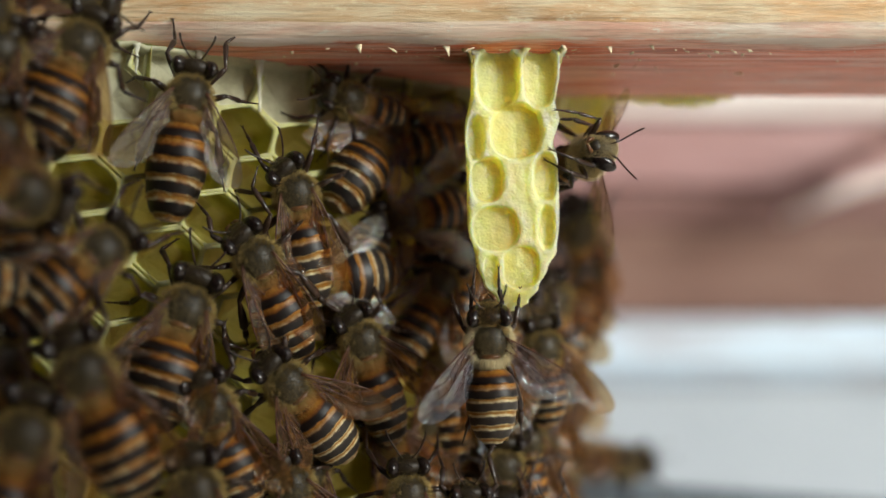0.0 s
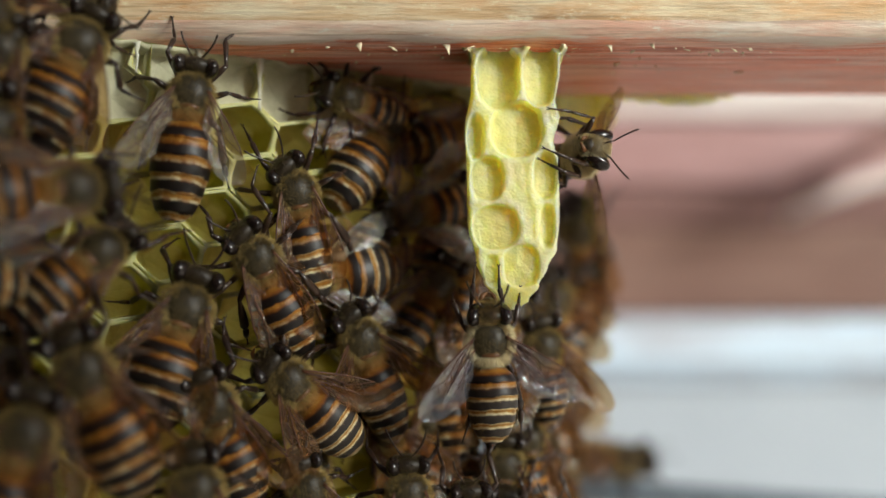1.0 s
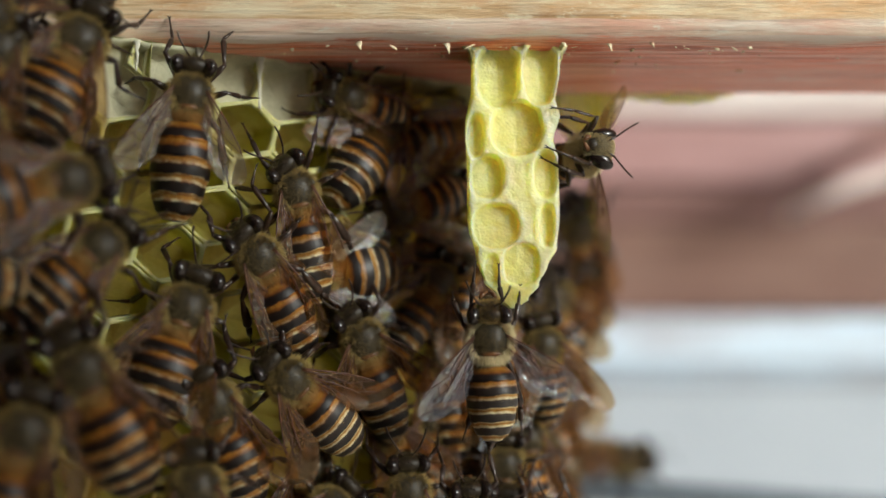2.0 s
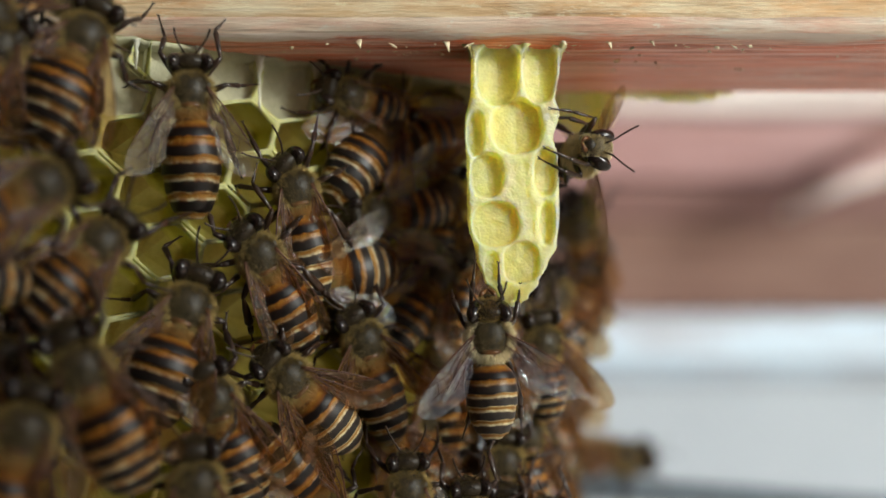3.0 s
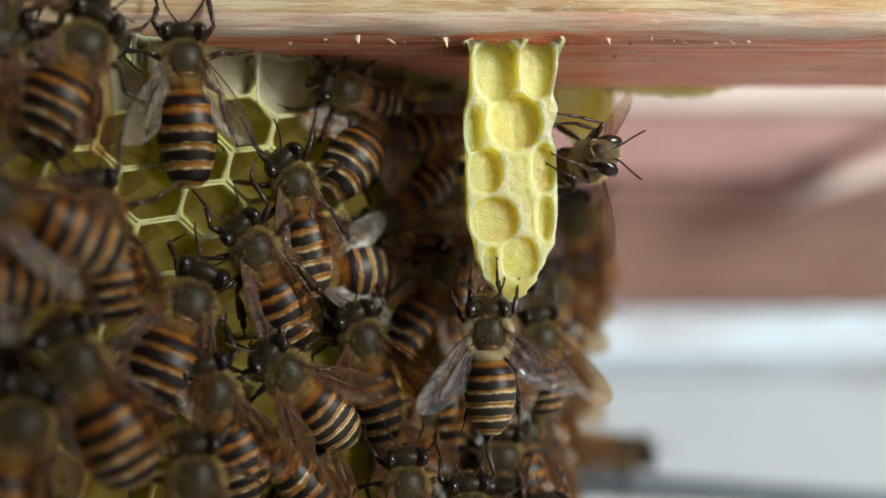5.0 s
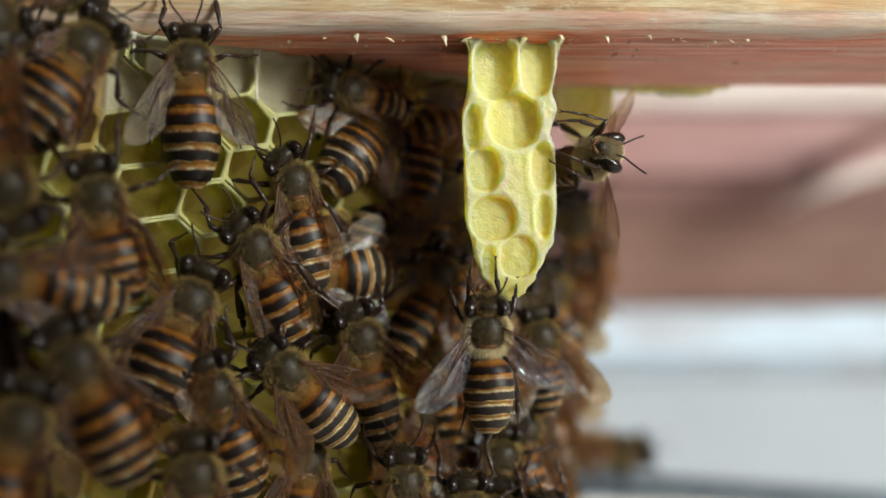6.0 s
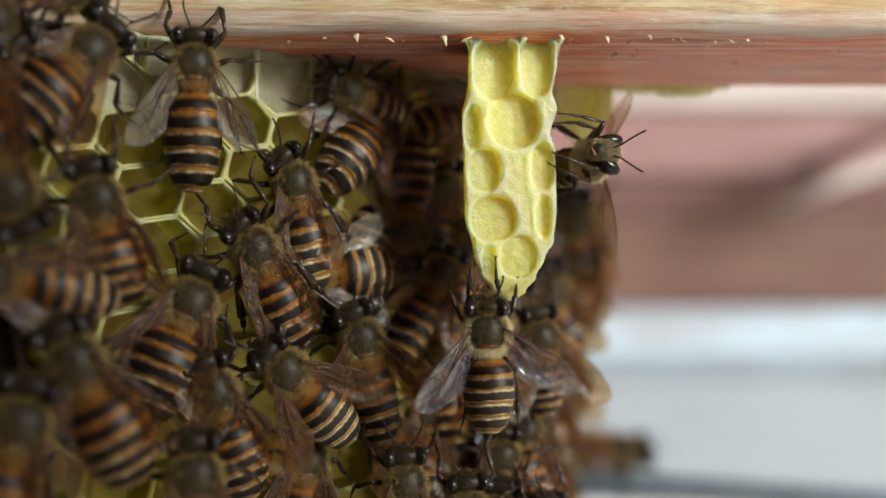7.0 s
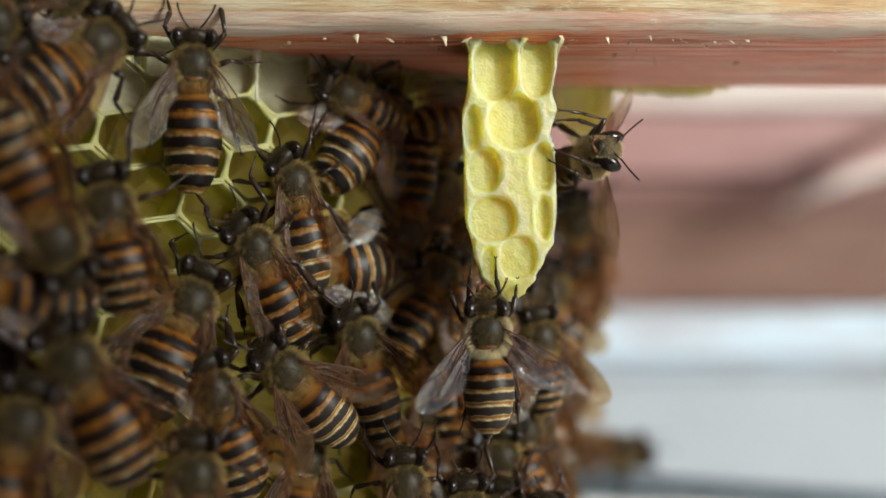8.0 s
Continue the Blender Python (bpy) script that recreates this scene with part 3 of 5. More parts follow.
def wave(b, reach, seed):
    """Let a bee feel about with its antennae."""
    rng = random.Random(seed)
    for side, feeler in FEELERS_OF[b.name]:
        root = Vector((side * 0.28, 3.62, 0.15)) * MM
        rows = []
        for k in range(17):
            turn = pose(0, 0, 0, rng.uniform(-reach, reach), 0, rng.uniform(-reach, reach))
            rows.append((0.5 * k, Matrix.Translation(root) @ turn @ Matrix.Translation(-root)))
        walk(feeler, rows)


# ---- the timber ----
BAR_Z = 0.3191


def block(name, x0, x1, y0, y1, z0, z1, materials, bevel=0.0008):
    bm = bmesh.new()
    bmesh.ops.create_cube(bm, size=1)
    for v in bm.verts:
        v.co = Vector(((x0 + x1) / 2 + v.co.x * (x1 - x0), (y0 + y1) / 2 + v.co.y * (y1 - y0), (z0 + z1) / 2 + v.co.z * (z1 - z0)))
    if bevel:
        bmesh.ops.bevel(bm, geom=bm.edges[:], offset=bevel, segments=3, affect="EDGES", profile=0.6)
    return mesh_of(name, bm, materials, False)


def build_bar():
    """The comb bar: bare timber in front, a worn pale lower edge, an underside in worn red paint."""
    x0, x1, n = -0.0566, 0.16, 300
    y0, y1, h = -0.003, 0.0184, 0.022
    bm = bmesh.new()
    # across the bar: the back, the underside, the worn edge, the front and the top
    prof = [(y1, h, 1), (y1, 0.0006, 2), (y1 - 0.0006, 0.0, 0)]
    for k in range(1, 20):
        yy = y1 - 0.0006 - k * (y1 - y0 - 0.0026) / 19
        prof.append((yy, 0.00012 if k == 19 else 0.0, 0))
    prof += [(y0 + 0.0012, 0.00035, 0), (y0 + 0.0007, 0.0007, 0), (y0 + 0.0003, 0.0012, 2), (y0 + 0.0001, 0.0017, 2), (y0 - 0.00003, 0.0026, 1), (y0, 0.006, 1), (y0, h, 1)]
    loops = []
    for i in range(n + 1):
        x = x0 + (x1 - x0) * i / n
        loop = []
        for j, (y, z, _) in enumerate(prof):
            w = noise.noise(Vector((x * 160, y * 900, z * 600)))
            g = noise.noise(Vector((x * 30, y * 2500, z * 2200)))
            k = 0.00016 if 0 < j < len(prof) - 1 else 0
            loop.append(bm.verts.new((x, y + k * (w if j > 20 else 0), BAR_Z + z + k * 0.5 * g + (k * 1.2 * w if j > 19 else 0))))
        loops.append(loop)
    for a, b in zip(loops, loops[1:]):
        for j in range(len(prof)):
            jj = (j + 1) % len(prof)
            f = bm.faces.new((a[j], a[jj], b[jj], b[j]))
            f.material_index = prof[jj][2] if jj else 1
    bm.faces.new(loops[0][::-1])
    bm.faces.new(loops[-1])
    bar = new("comb_bar", mesh_of("comb_bar", bm, [M_RED, M_BARE, M_EDGE], True))
    return tagged(bar, "wooden hive bar with a worn red-painted underside and pale chipped edge", "hive bar")


bar = build_bar()


def wax_fleck(size, seed):
    """A crumb or a smear of wax; every third one is a drawn-out thread."""
    bm = bmesh.new()
    bmesh.ops.create_icosphere(bm, subdivisions=3, radius=1)
    long = 2.6 if seed % 3 == 2 else 1.2
    for v in bm.verts:
        k = 1 + 0.9 * noise.noise(v.co * 1.6 + Vector((seed * 3.1, 0, 0))) + 0.4 * noise.noise(v.co * 4 + Vector((0, seed, 0)))
        v.co = Vector((v.co.x * size * k * long, v.co.y * size * k / long, v.co.z * size * k * 0.5))
    return mesh_of("wax_fleck", bm, M_CRUMB)


def scatter_flecks():
    rng = random.Random(12)
    kinds = [wax_fleck(0.00013, k) for k in range(9)]
    for i in range(210):
        x = rng.uniform(-0.028, 0.032) if i % 2 else rng.gauss(0.003, 0.007)
        y = rng.choice((rng.uniform(-0.0021, 0.001), rng.uniform(-0.002, 0.005), rng.uniform(-0.002, 0.010)))
        if y < -0.0020:
            continue
        k = 0.25 + 1.0 * rng.random() ** 3
        m = pose(x, y, BAR_Z - 0.00005, rng.uniform(-40, 40), rng.uniform(-25, 25), rng.uniform(-60, 60)) @ Matrix.Diagonal((k, k, k, 1))
        part("wax_fleck", kinds[i % 9], bar, "", m)
    # ragged shreds that hang from the arris
    for x, wide, tall in ((-0.0061, 0.55, 0.5), (0.0003, 0.60, 0.75), (0.0088, 0.35, 0.35), (0.0121, 0.50, 0.55), (0.0152, 0.30, 0.3)):
        bm = bmesh.new()
        tube(bm, [(-0.1, 0.05, 0.15), (0, 0, 0.0), (0.06, -0.03, -0.45 * tall), (0.14, -0.05, -tall)], [wide * 0.20, wide * 0.16, wide * 0.08, 0.01], 10, 2.8)
        part("wax_shred", mesh_of("wax_shred", scaled(bm), M_CRUMB), bar, "", pose(x, -0.0015, BAR_Z + 0.0002, 0, 0, rng.uniform(-20, 20)))


scatter_flecks()


def wax_ridge():
    """A low smear of pale wax along the back arris of the bar."""
    rng = random.Random(31)
    bm = bmesh.new()
    path = [(15.0 + 0.60 * i, 18.9 + rng.uniform(-0.2, 0.2), 0.10 + rng.uniform(-0.2, 0.1)) for i in range(19)]
    tube(bm, path, [0.15 + 0.75 * math.sin(math.pi * (i + 0.5) / 19) * rng.uniform(0.5, 1.0) for i in range(19)], 10)
    part("wax_ridge", mesh_of("wax_ridge", scaled(bm), M_WAX_PALE), bar, "smear of pale yellow wax", pose(0, 0, BAR_Z))


wax_ridge()

# the box behind, out of focus
far_box = tagged(new("hive_box"), "worn red-painted hive box of weathered boards", "hive box")
# the top board's paler colour holds the light along that edge
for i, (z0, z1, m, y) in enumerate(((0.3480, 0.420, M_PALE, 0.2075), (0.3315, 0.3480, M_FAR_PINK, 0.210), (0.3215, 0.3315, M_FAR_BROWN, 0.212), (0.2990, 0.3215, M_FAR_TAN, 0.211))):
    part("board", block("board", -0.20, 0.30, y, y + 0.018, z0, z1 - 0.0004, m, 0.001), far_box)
rail = tagged(new("ledge"), "white-painted wooden ledge under the box", "ledge")
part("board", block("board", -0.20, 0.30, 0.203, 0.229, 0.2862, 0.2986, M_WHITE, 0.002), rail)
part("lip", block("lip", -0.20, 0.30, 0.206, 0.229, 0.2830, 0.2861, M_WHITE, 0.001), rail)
panel = tagged(new("backdrop", block("backdrop", -0.20, 0.30, 0.209, 0.229, 0.0, 0.2828, M_GREY, 0.001)), "plain light grey panel", "panel", kind="structure")
floor = tagged(new("floor", block("floor", -1.2, 1.6, -1.2, 1.4, -0.05, -0.0005, M_GREY, 0)), "plain grey concrete floor", "floor", kind="structure")


# unseen boards added round the viewer to keep light off the left bees
hive = tagged(new("shade_boards"), "unseen brown boards added to shade the left of the cluster", "hive wall", kind="structure")
# over a wide slot run stepped boards on two posts, shaping the shadow edge
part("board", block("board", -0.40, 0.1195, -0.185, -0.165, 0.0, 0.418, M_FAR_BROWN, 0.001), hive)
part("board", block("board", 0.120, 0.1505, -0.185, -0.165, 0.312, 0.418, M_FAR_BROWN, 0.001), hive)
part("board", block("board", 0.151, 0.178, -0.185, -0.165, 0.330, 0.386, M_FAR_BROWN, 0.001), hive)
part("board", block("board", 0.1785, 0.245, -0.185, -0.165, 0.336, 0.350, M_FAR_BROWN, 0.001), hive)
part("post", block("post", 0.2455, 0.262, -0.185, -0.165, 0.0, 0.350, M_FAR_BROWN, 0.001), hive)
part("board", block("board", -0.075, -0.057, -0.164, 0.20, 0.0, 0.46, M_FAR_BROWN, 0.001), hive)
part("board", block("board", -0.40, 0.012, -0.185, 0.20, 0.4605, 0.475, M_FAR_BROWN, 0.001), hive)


# added planks, out of view, that throw light onto the bar's underside
bounce_planks = tagged(new("bounce_board"), "unseen cream planks added to bounce light upward", "hive board", kind="structure")
# tilted towards the sun for a stronger bounce
SLOPE = pose(0, 0.145, 0.262, 10, 0, 0) @ pose(0, -0.145, -0.262)
for i in range(4):
    part("plank", block("plank", 0.008, 0.45, -0.160 + 0.076 * i, -0.0845 + 0.076 * i, 0.250, 0.262, M_REFLECTOR, 0.001), bounce_planks, "", SLOPE)
for x in (0.012, 0.42):
    part("leg", block("leg", x, x + 0.02, -0.135, -0.115, 0.0, 0.203, M_REFLECTOR, 0.001), bounce_planks)
    part("leg", block("leg", x, x + 0.02, 0.115, 0.135, 0.0, 0.244, M_REFLECTOR, 0.001), bounce_planks)


# ---- the comb ----
COMB_O, COMB_YAW = (-13.5, 2.65, BAR_Z / MM), 35.0
PITCH = 4.45


def cell_mesh(seed, white=False):
    """One open wax cell: a thick rounded rim, thin walls and a three-faced bottom."""
    rng = random.Random(seed)
    bm = bmesh.new()
    n = 24
    R = PITCH / math.sqrt(3)

    def ring(scale, round_, z, wob=0.0):
        out = []
        for j in range(n):
            a = 2 * math.pi * j / n
            hexa = (PITCH / 2) / math.cos((a + math.pi / 6) % (math.pi / 3) - math.pi / 6)
            r = (hexa * (1 - round_) + (PITCH / 2) * round_) * scale
            w = wob * noise.noise(Vector((math.cos(a) * 2.2 + seed * 5, math.sin(a) * 2.2, z)))
            out.append(bm.verts.new(((r + w) * math.cos(a), (r + w) * math.sin(a), z + w)))
        return out

    deep = 0.18 if white else 0.50
    loops = [ring(1.03, 0, 0.11), ring(0.985, 0.04, 0.13, 0.03), ring(0.955, 0.20, 0.12, 0.12), ring(0.925, 0.38, 0.03, 0.15), ring(0.91, 0.44, -0.22, 0.12), ring(0.94, 0.26, -0.9), ring(0.965, 0.1, -4.5 * deep), ring(0.965, 0.05, -6.5 * deep)]
    for a, b in zip(loops, loops[1:]):
        for j in range(n):
            bm.faces.new((a[j], a[(j + 1) % n], b[(j + 1) % n], b[j]))
    low = bm.verts.new((0, 0, -6.5 * deep - (0.5 if white else 1.7)))
    last = loops[-1]
    for j in range(n):
        bm.faces.new((last[j], last[(j + 1) % n], low))
    for j in range(n):
        k = j % 8
        last[j].co.z -= (0.15 if white else 1.15) * (1 - abs(k - 4) / 4)
    me = mesh_of("cell", scaled(bm), [M_WAX_WHITE if white else M_WAX, M_RIM], False)
    me.polygons.foreach_set("material_index", [int(p.index < n * 4) for p in me.polygons])
    me.polygons.foreach_set("use_smooth", [p.index < n * 7 for p in me.polygons])
    return me


def top_cell(me, lean, to_bar):
    """A cell of the uppermost row: its side walls run straight up into the bar."""
    me = me.copy()
    wide = max((lean @ v.co).x for v in me.vertices)
    for v in me.vertices:
        p = lean @ v.co
        if p.y > 1.15 * MM:
            p.x = math.copysign(abs(p.x / wide) ** 0.3 * wide * 0.97, p.x)
            p.y = to_bar
        v.co = p
    return me


def comb_frame():
    return pose(COMB_O[0] * MM, COMB_O[1] * MM, COMB_O[2] * MM) @ pose(0, 0, 0, 0, 0, COMB_YAW) @ pose(0, 0, 0, 90, 0, 0)


def build_comb():
    """The large comb that runs away from the viewer under the bars, cell by cell."""
    comb = tagged(new("honeycomb"), "large yellow wax honeycomb of open cells hanging from the bar", "honeycomb")
    comb.matrix_basis = comb_frame()
    kinds = [cell_mesh(k) for k in range(4)]
    pale = [cell_mesh(k + 9, True) for k in range(2)]
    rng = random.Random(4)
    # the rows of cells lean a little, and are drawn out a little sideways
    a, b, o = Vector((4.92, -0.91)), Vector((3.61, 2.82)), Vector((-8.91, -11.25))
    skew = Matrix(((a.x, (2 * b.x - a.x) / math.sqrt(3)), (a.y, (2 * b.y - a.y) / math.sqrt(3)))) * (1 / PITCH)
    lean = Matrix(((skew[0][0], skew[0][1], 0, 0), (skew[1][0], skew[1][1], 0, 0), (0, 0, 1, 0), (0, 0, 0, 1)))
    for i in range(-14, 15):
        for j in range(-14, 15):
            p = o + a * i + b * j
            if not (-27 < p.x < 24.5 and -46 < p.y < -0.85):
                continue
            if p.x > 16 and p.y < -15:
                continue
            pick = pale if p.y > -5.2 and -12 < p.x < 7 else kinds
            me = pick[rng.randrange(len(pick))]
            at = pose(p.x * MM, p.y * MM, rng.uniform(-0.012, 0.012) * MM)
            if p.y > -3.85:
                part("cell", top_cell(me, lean, (0.1 - p.y) * MM), comb, "", at)
            else:
                part("cell", me, comb, "", at @ lean)
    # fresh white wax along the walls where they meet the bar
    for x, y, wide in ((-10.2, -2.2, 0.16), (-5.4, -2.6, 0.18), (-0.55, -4.0, 0.24), (4.35, -3.6, 0.26), (9.2, -4.2, 0.2)):
        bm = bmesh.new()
        path, rad = [], []
        for q in range(15):
            f = q / 14
            path.append((x + 0.12 * noise.noise(Vector((x, f * 5, 1))), y * f + 0.05, 0.12 + 0.06 * noise.noise(Vector((x, f * 7, 2)))))
            rad.append(wide * (0.55 + 1.5 * (1 - f) ** 4) * (1 + 0.35 * noise.noise(Vector((x, f * 11, 3)))))
        tube(bm, path, rad, 10, 0.8)
        part("wax_wall", mesh_of("wax_wall", scaled(bm), M_WHITE_WEB), comb, "fresh white wax")
    # the white wax foot by which it hangs from the bar
    bm = bmesh.new()
    n = 60
    loops = []
    for i in range(n + 1):
        x = -28 + 62 * i / n
        w = noise.noise(Vector((x * 0.8, 0, 0)))
        loops.append([bm.verts.new((x, y + 0.3 * w, z)) for y, z in ((0.05, 0.2 + 0.3 * w), (-0.3 + 0.25 * w, 0.0), (-1.0, -8), (0.05, -8.5))])
    for p, q in zip(loops, loops[1:]):
        for j in range(4):
            bm.faces.new((p[j], q[j], q[(j + 1) % 4], p[(j + 1) % 4]))
    part("wax_foot", mesh_of("wax_foot", scaled(bm), M_WAX_WHITE), comb, "white wax foot")
    return comb


def ease(q):
    q = min(1.0, max(0.0, q))
    return q * q * (3 - 2 * q)


def along(stops, z):
    """A smooth width between the stops (z, width)."""
    for (z0, w0), (z1, w1) in zip(stops, stops[1:]):
        if z1 <= z <= z0:
            return w0 + (w1 - w0) * ease((z0 - z) / (z0 - z1))
    return stops[-1][1]


def tongue(name, label, wells, left, right, height, thick, at, yaw, seed, material):
    """A young comb: a tongue of soft wax with cells sunk into its face. wells: x, z, half width, half height, depth in mm; left and right: the outline."""
    nx = 120
    nz = int(20 * height)
    bm = bmesh.new()

    def depth(x, z):
        sunk, lip = 0.0, 0.0
        for cx, cz, rx, rz, dep in wells:
            dx = (x - cx) / (rx * (1 - 0.26 * ease((z + 0.9) / 0.9) ** 2)) + 0.05 * noise.noise(Vector((x * 1.3, z * 1.3, seed + cx)))
            dz = (z - cz) / rz + 0.05 * noise.noise(Vector((x * 1.3, z * 1.3, seed + cz + 5)))
            k = (abs(dx) ** 2.5 + abs(dz) ** 2.5) ** 0.4
            if k > 1.6:
                continue
            inside = (1.0 - k) * min(rx, rz)
            fold = 1 - 0.20 * min(1.0, abs(dx)) - 0.10 * max(0.0, -dz)
            sunk = max(sunk, dep * ease((inside + 0.05) / (0.16 + 0.07 * dep)) * fold)
            lip = max(lip, math.exp(-((inside + 0.22) / 0.27) ** 2) * min(1.0, 0.4 + dep * 0.5))
        return sunk - 0.11 * lip

    front = []
    for i in range(nz + 1):
        z = 0.15 - (height + 0.15) * i / nz
        row = []
        for j in range(nx + 1):
            s = -1 + 2 * j / nx
            side = left if s < 0 else right
            mid = (along(right, z) + along(left, z)) / 2
            rag = 0.10 * noise.noise(Vector((z * 2.3, s // 1, seed))) + 0.11 * noise.noise(Vector((z * 5.5, s // 1, seed + 4))) + 0.05 * noise.noise(Vector((z * 13, s // 1, seed + 9)))
            foot = ease((z + 0.8) / 0.8)
            x = mid + abs(s) * (along(side, z) - mid + math.copysign(rag + 0.35 * foot * foot, s)) 
            edge = max(0, (abs(s) - 0.91) / 0.09)
            rough = 0.07 * noise.noise(Vector((x * 1.7, z * 1.7, seed))) + 0.035 * noise.noise(Vector((x * 6, z * 6, seed))) + 0.016 * noise.noise(Vector((x * 15, z * 15, seed)))
            y = depth(x, z) * (1 - 0.85 * edge) + 0.30 * edge ** 2 + rough - 0.2 * foot * (1 + noise.noise(Vector((s * 3.1, 0, seed)))) + 0.9 * max(0, (-z / height - 0.80) / 0.2) ** 2
            row.append(bm.verts.new((x, y, z)))
        front.append(row)
    for i in range(nz):
        for j in range(nx):
            bm.faces.new((front[i][j], front[i + 1][j], front[i + 1][j + 1], front[i][j + 1]))
    # sides and back
    rimv = [r[0] for r in front] + front[-1][1:-1] + [r[-1] for r in reversed(front)] + front[0][-2:0:-1]
    back = [bm.verts.new((v.co.x * 0.92, thick + 0.25 * noise.noise(v.co * 2), v.co.z * 0.985)) for v in rimv]
    for i in range(len(rimv)):
        k = (i + 1) % len(rimv)
        bm.faces.new((rimv[i], rimv[k], back[k], back[i]))
    bmesh.ops.triangle_fill(bm, use_beauty=True, edges=[e for e in bm.edges if e.verts[0] in set(back) and e.verts[1] in set(back)])
    ob = new(name)
    part("wax_body", mesh_of("wax_body", scaled(bm), material), ob)
    # little webs of wax that fan out over the underside of the bar
    rng = random.Random(int(seed))
    gap = [x + r + 0.25 for x, z, r, h, d in wells if z + h > 0]
    for k, (x, lean) in enumerate([(left[0][1] + 0.05, -0.45), (right[0][1] - 0.2, 0.12)] + [(x, 0.15) for x in gap[:1]]):
        bm = bmesh.new()
        ring = []
        for q in range(13):
            a = math.pi * q / 12
            r = rng.uniform(0.30, 0.42)
            ring.append(bm.verts.new((x + lean - 1.1 * r * math.cos(a), 0.1 - (2.2 + lean) * r * math.sin(a), 0.02)))
        low = [bm.verts.new((x + 0.25 * (v.co.x - x - lean) + 0.3 * lean, 0.12 + 0.25 * v.co.y, -0.30)) for v in ring]
        toe = [bm.verts.new((x + 0.20 * (v.co.x - x - lean), 0.1 + 0.15 * v.co.y, -0.95)) for v in ring]
        for a, b in ((ring, low), (low, toe)):
            for q in range(12):
                bm.faces.new((a[q], a[q + 1], b[q + 1], b[q]))
        bm.faces.new(ring[::-1])
        bm.faces.new(toe)
        part("wax_web", mesh_of("wax_web", scaled(bm), M_WEB), ob)
    ob.matrix_basis = pose(at[0] * MM, at[1] * MM, at[2] * MM, 0, 0, yaw)
    return tagged(ob, label, "comb piece")


build_comb()
tongue("young_comb", "fresh bright yellow wax comb tongue hanging from the bar", [(-1.08, -1.81, 1.6, 2.7, 1.25), (1.97, -1.56, 1.27, 2.79, 0.95), (0.31, -5.92, 1.91, 2.09, 1.05), (-2.74, -6.54, 0.66, 1.76, 0.8), (-1.88, -9.51, 1.23, 1.68, 0.8), (2.36, -9.31, 0.9, 1.8, 0.8), (-1.27, -13.1, 1.72, 1.68, 0.65), (2.47, -13.02, 0.61, 1.64, 0.65), (0.57, -15.89, 1.35, 1.56, 0.4), (-1.6, -16.26, 0.57, 1.23, 0.3), (-2.79, -14.45, 0.25, 0.78, 0.25)],
       [(0.2, -3.02), (-3.05, -3.06), (-5.83, -3.52), (-9.35, -3.36), (-12.65, -3.32), (-15.52, -2.71), (-17.16, -2.09), (-18.18, -1.19), (-19.08, -0.17)],
       [(0.2, 3.72), (-1.68, 3.42), (-3.88, 3.08), (-4.88, 3.41), (-6.87, 2.94), (-8.11, 3.27), (-12.23, 3.37), (-14.7, 3.16), (-15.93, 2.5), (-17.37, 1.84), (-18.39, 1.1), (-19.08, 0.32)], 19.08, 5.5, (5.11, -0.80, BAR_Z / MM + 0.1), 0, 3.0, M_WAX_NEW)
tongue("young_comb", "small pale yellow wax comb stub under the back of the bar", [(-0.6, -2.3, 1.7, 1.9, 0.7)], [(0.2, -3.2), (-3.4, -3.0), (-6.0, -1.4)], [(0.2, 2.7), (-3.0, 2.4), (-6.0, 0.7)], 6.0, 1.4, (13.0, 18.75, BAR_Z / MM + 1.2), 0, 8.0, M_WAX_PALE)
bm = bmesh.new()
tube(bm, [Vector((-15.88, 66.80, 279.75)) * MM, Vector((73.68, 86.00, 270.65)) * MM], [0.0018, 0.0018], 14)
tagged(new("metal_rod", mesh_of("metal_rod", bm, M_STEEL)), "dark blue-grey metal rod below the cluster", "rod")
bm = bmesh.new()
tube(bm, [Vector((112.02, 191.00, 343.37)) * MM, Vector((95.88, 191.00, 336.75)) * MM, Vector((79.74, 191.00, 328.53)) * MM], [0.0034, 0.0030, 0.0012], 12, 0.8)
tagged(new("twig", mesh_of("twig", bm, M_FAR_BROWN)), "dark brown twig leaning on the red box", "twig")
bm = bmesh.new()
tube(bm, [Vector((111.04, 189.00, 334.18)) * MM, Vector((94.41, 189.00, 328.80)) * MM, Vector((77.78, 189.00, 321.83)) * MM], [0.0022, 0.0022, 0.0015], 12, 0.8)
tagged(new("twig", mesh_of("twig", bm, M_PALE)), "pale bare twig leaning on the red box", "twig")

# ---- the bees ----
bee_hanging = bee("honey bee worker with spread clear wings hanging from the yellow comb", size=0.90, spread=42, skew=15, lift=0, wide=0.96, wings="clear", pale=True, kind=1, legs="hang", nod=28, group="bees hanging from the small comb", long=1.15)
bee_hanging.matrix_basis = crawl(3.34, -1.60, 297.88, -2.1, 0, 0) @ Matrix.Diagonal((*bee_hanging.scale, 1))
bee_upper = bee("large honey bee worker with amber banded abdomen on the comb edge", size=0.90, wide=1.0, spread=34, lift=3, wings="pale", kind=2, legs="reach", long=1.46)
bee_corner = bee("honey bee worker with broad amber bands under the wooden bar", size=1.0, wide=1.25, spread=30, kind=0, long=1.12)
bee_leaving = bee("honey bee worker with cream bands walking off the comb", size=0.98, kind=0, long=1.4, wide=1.15)
bee_turning = bee("dark honey bee worker turning round on top of others", size=0.98, wide=1.0, kind=2, spread=20, long=1.29)
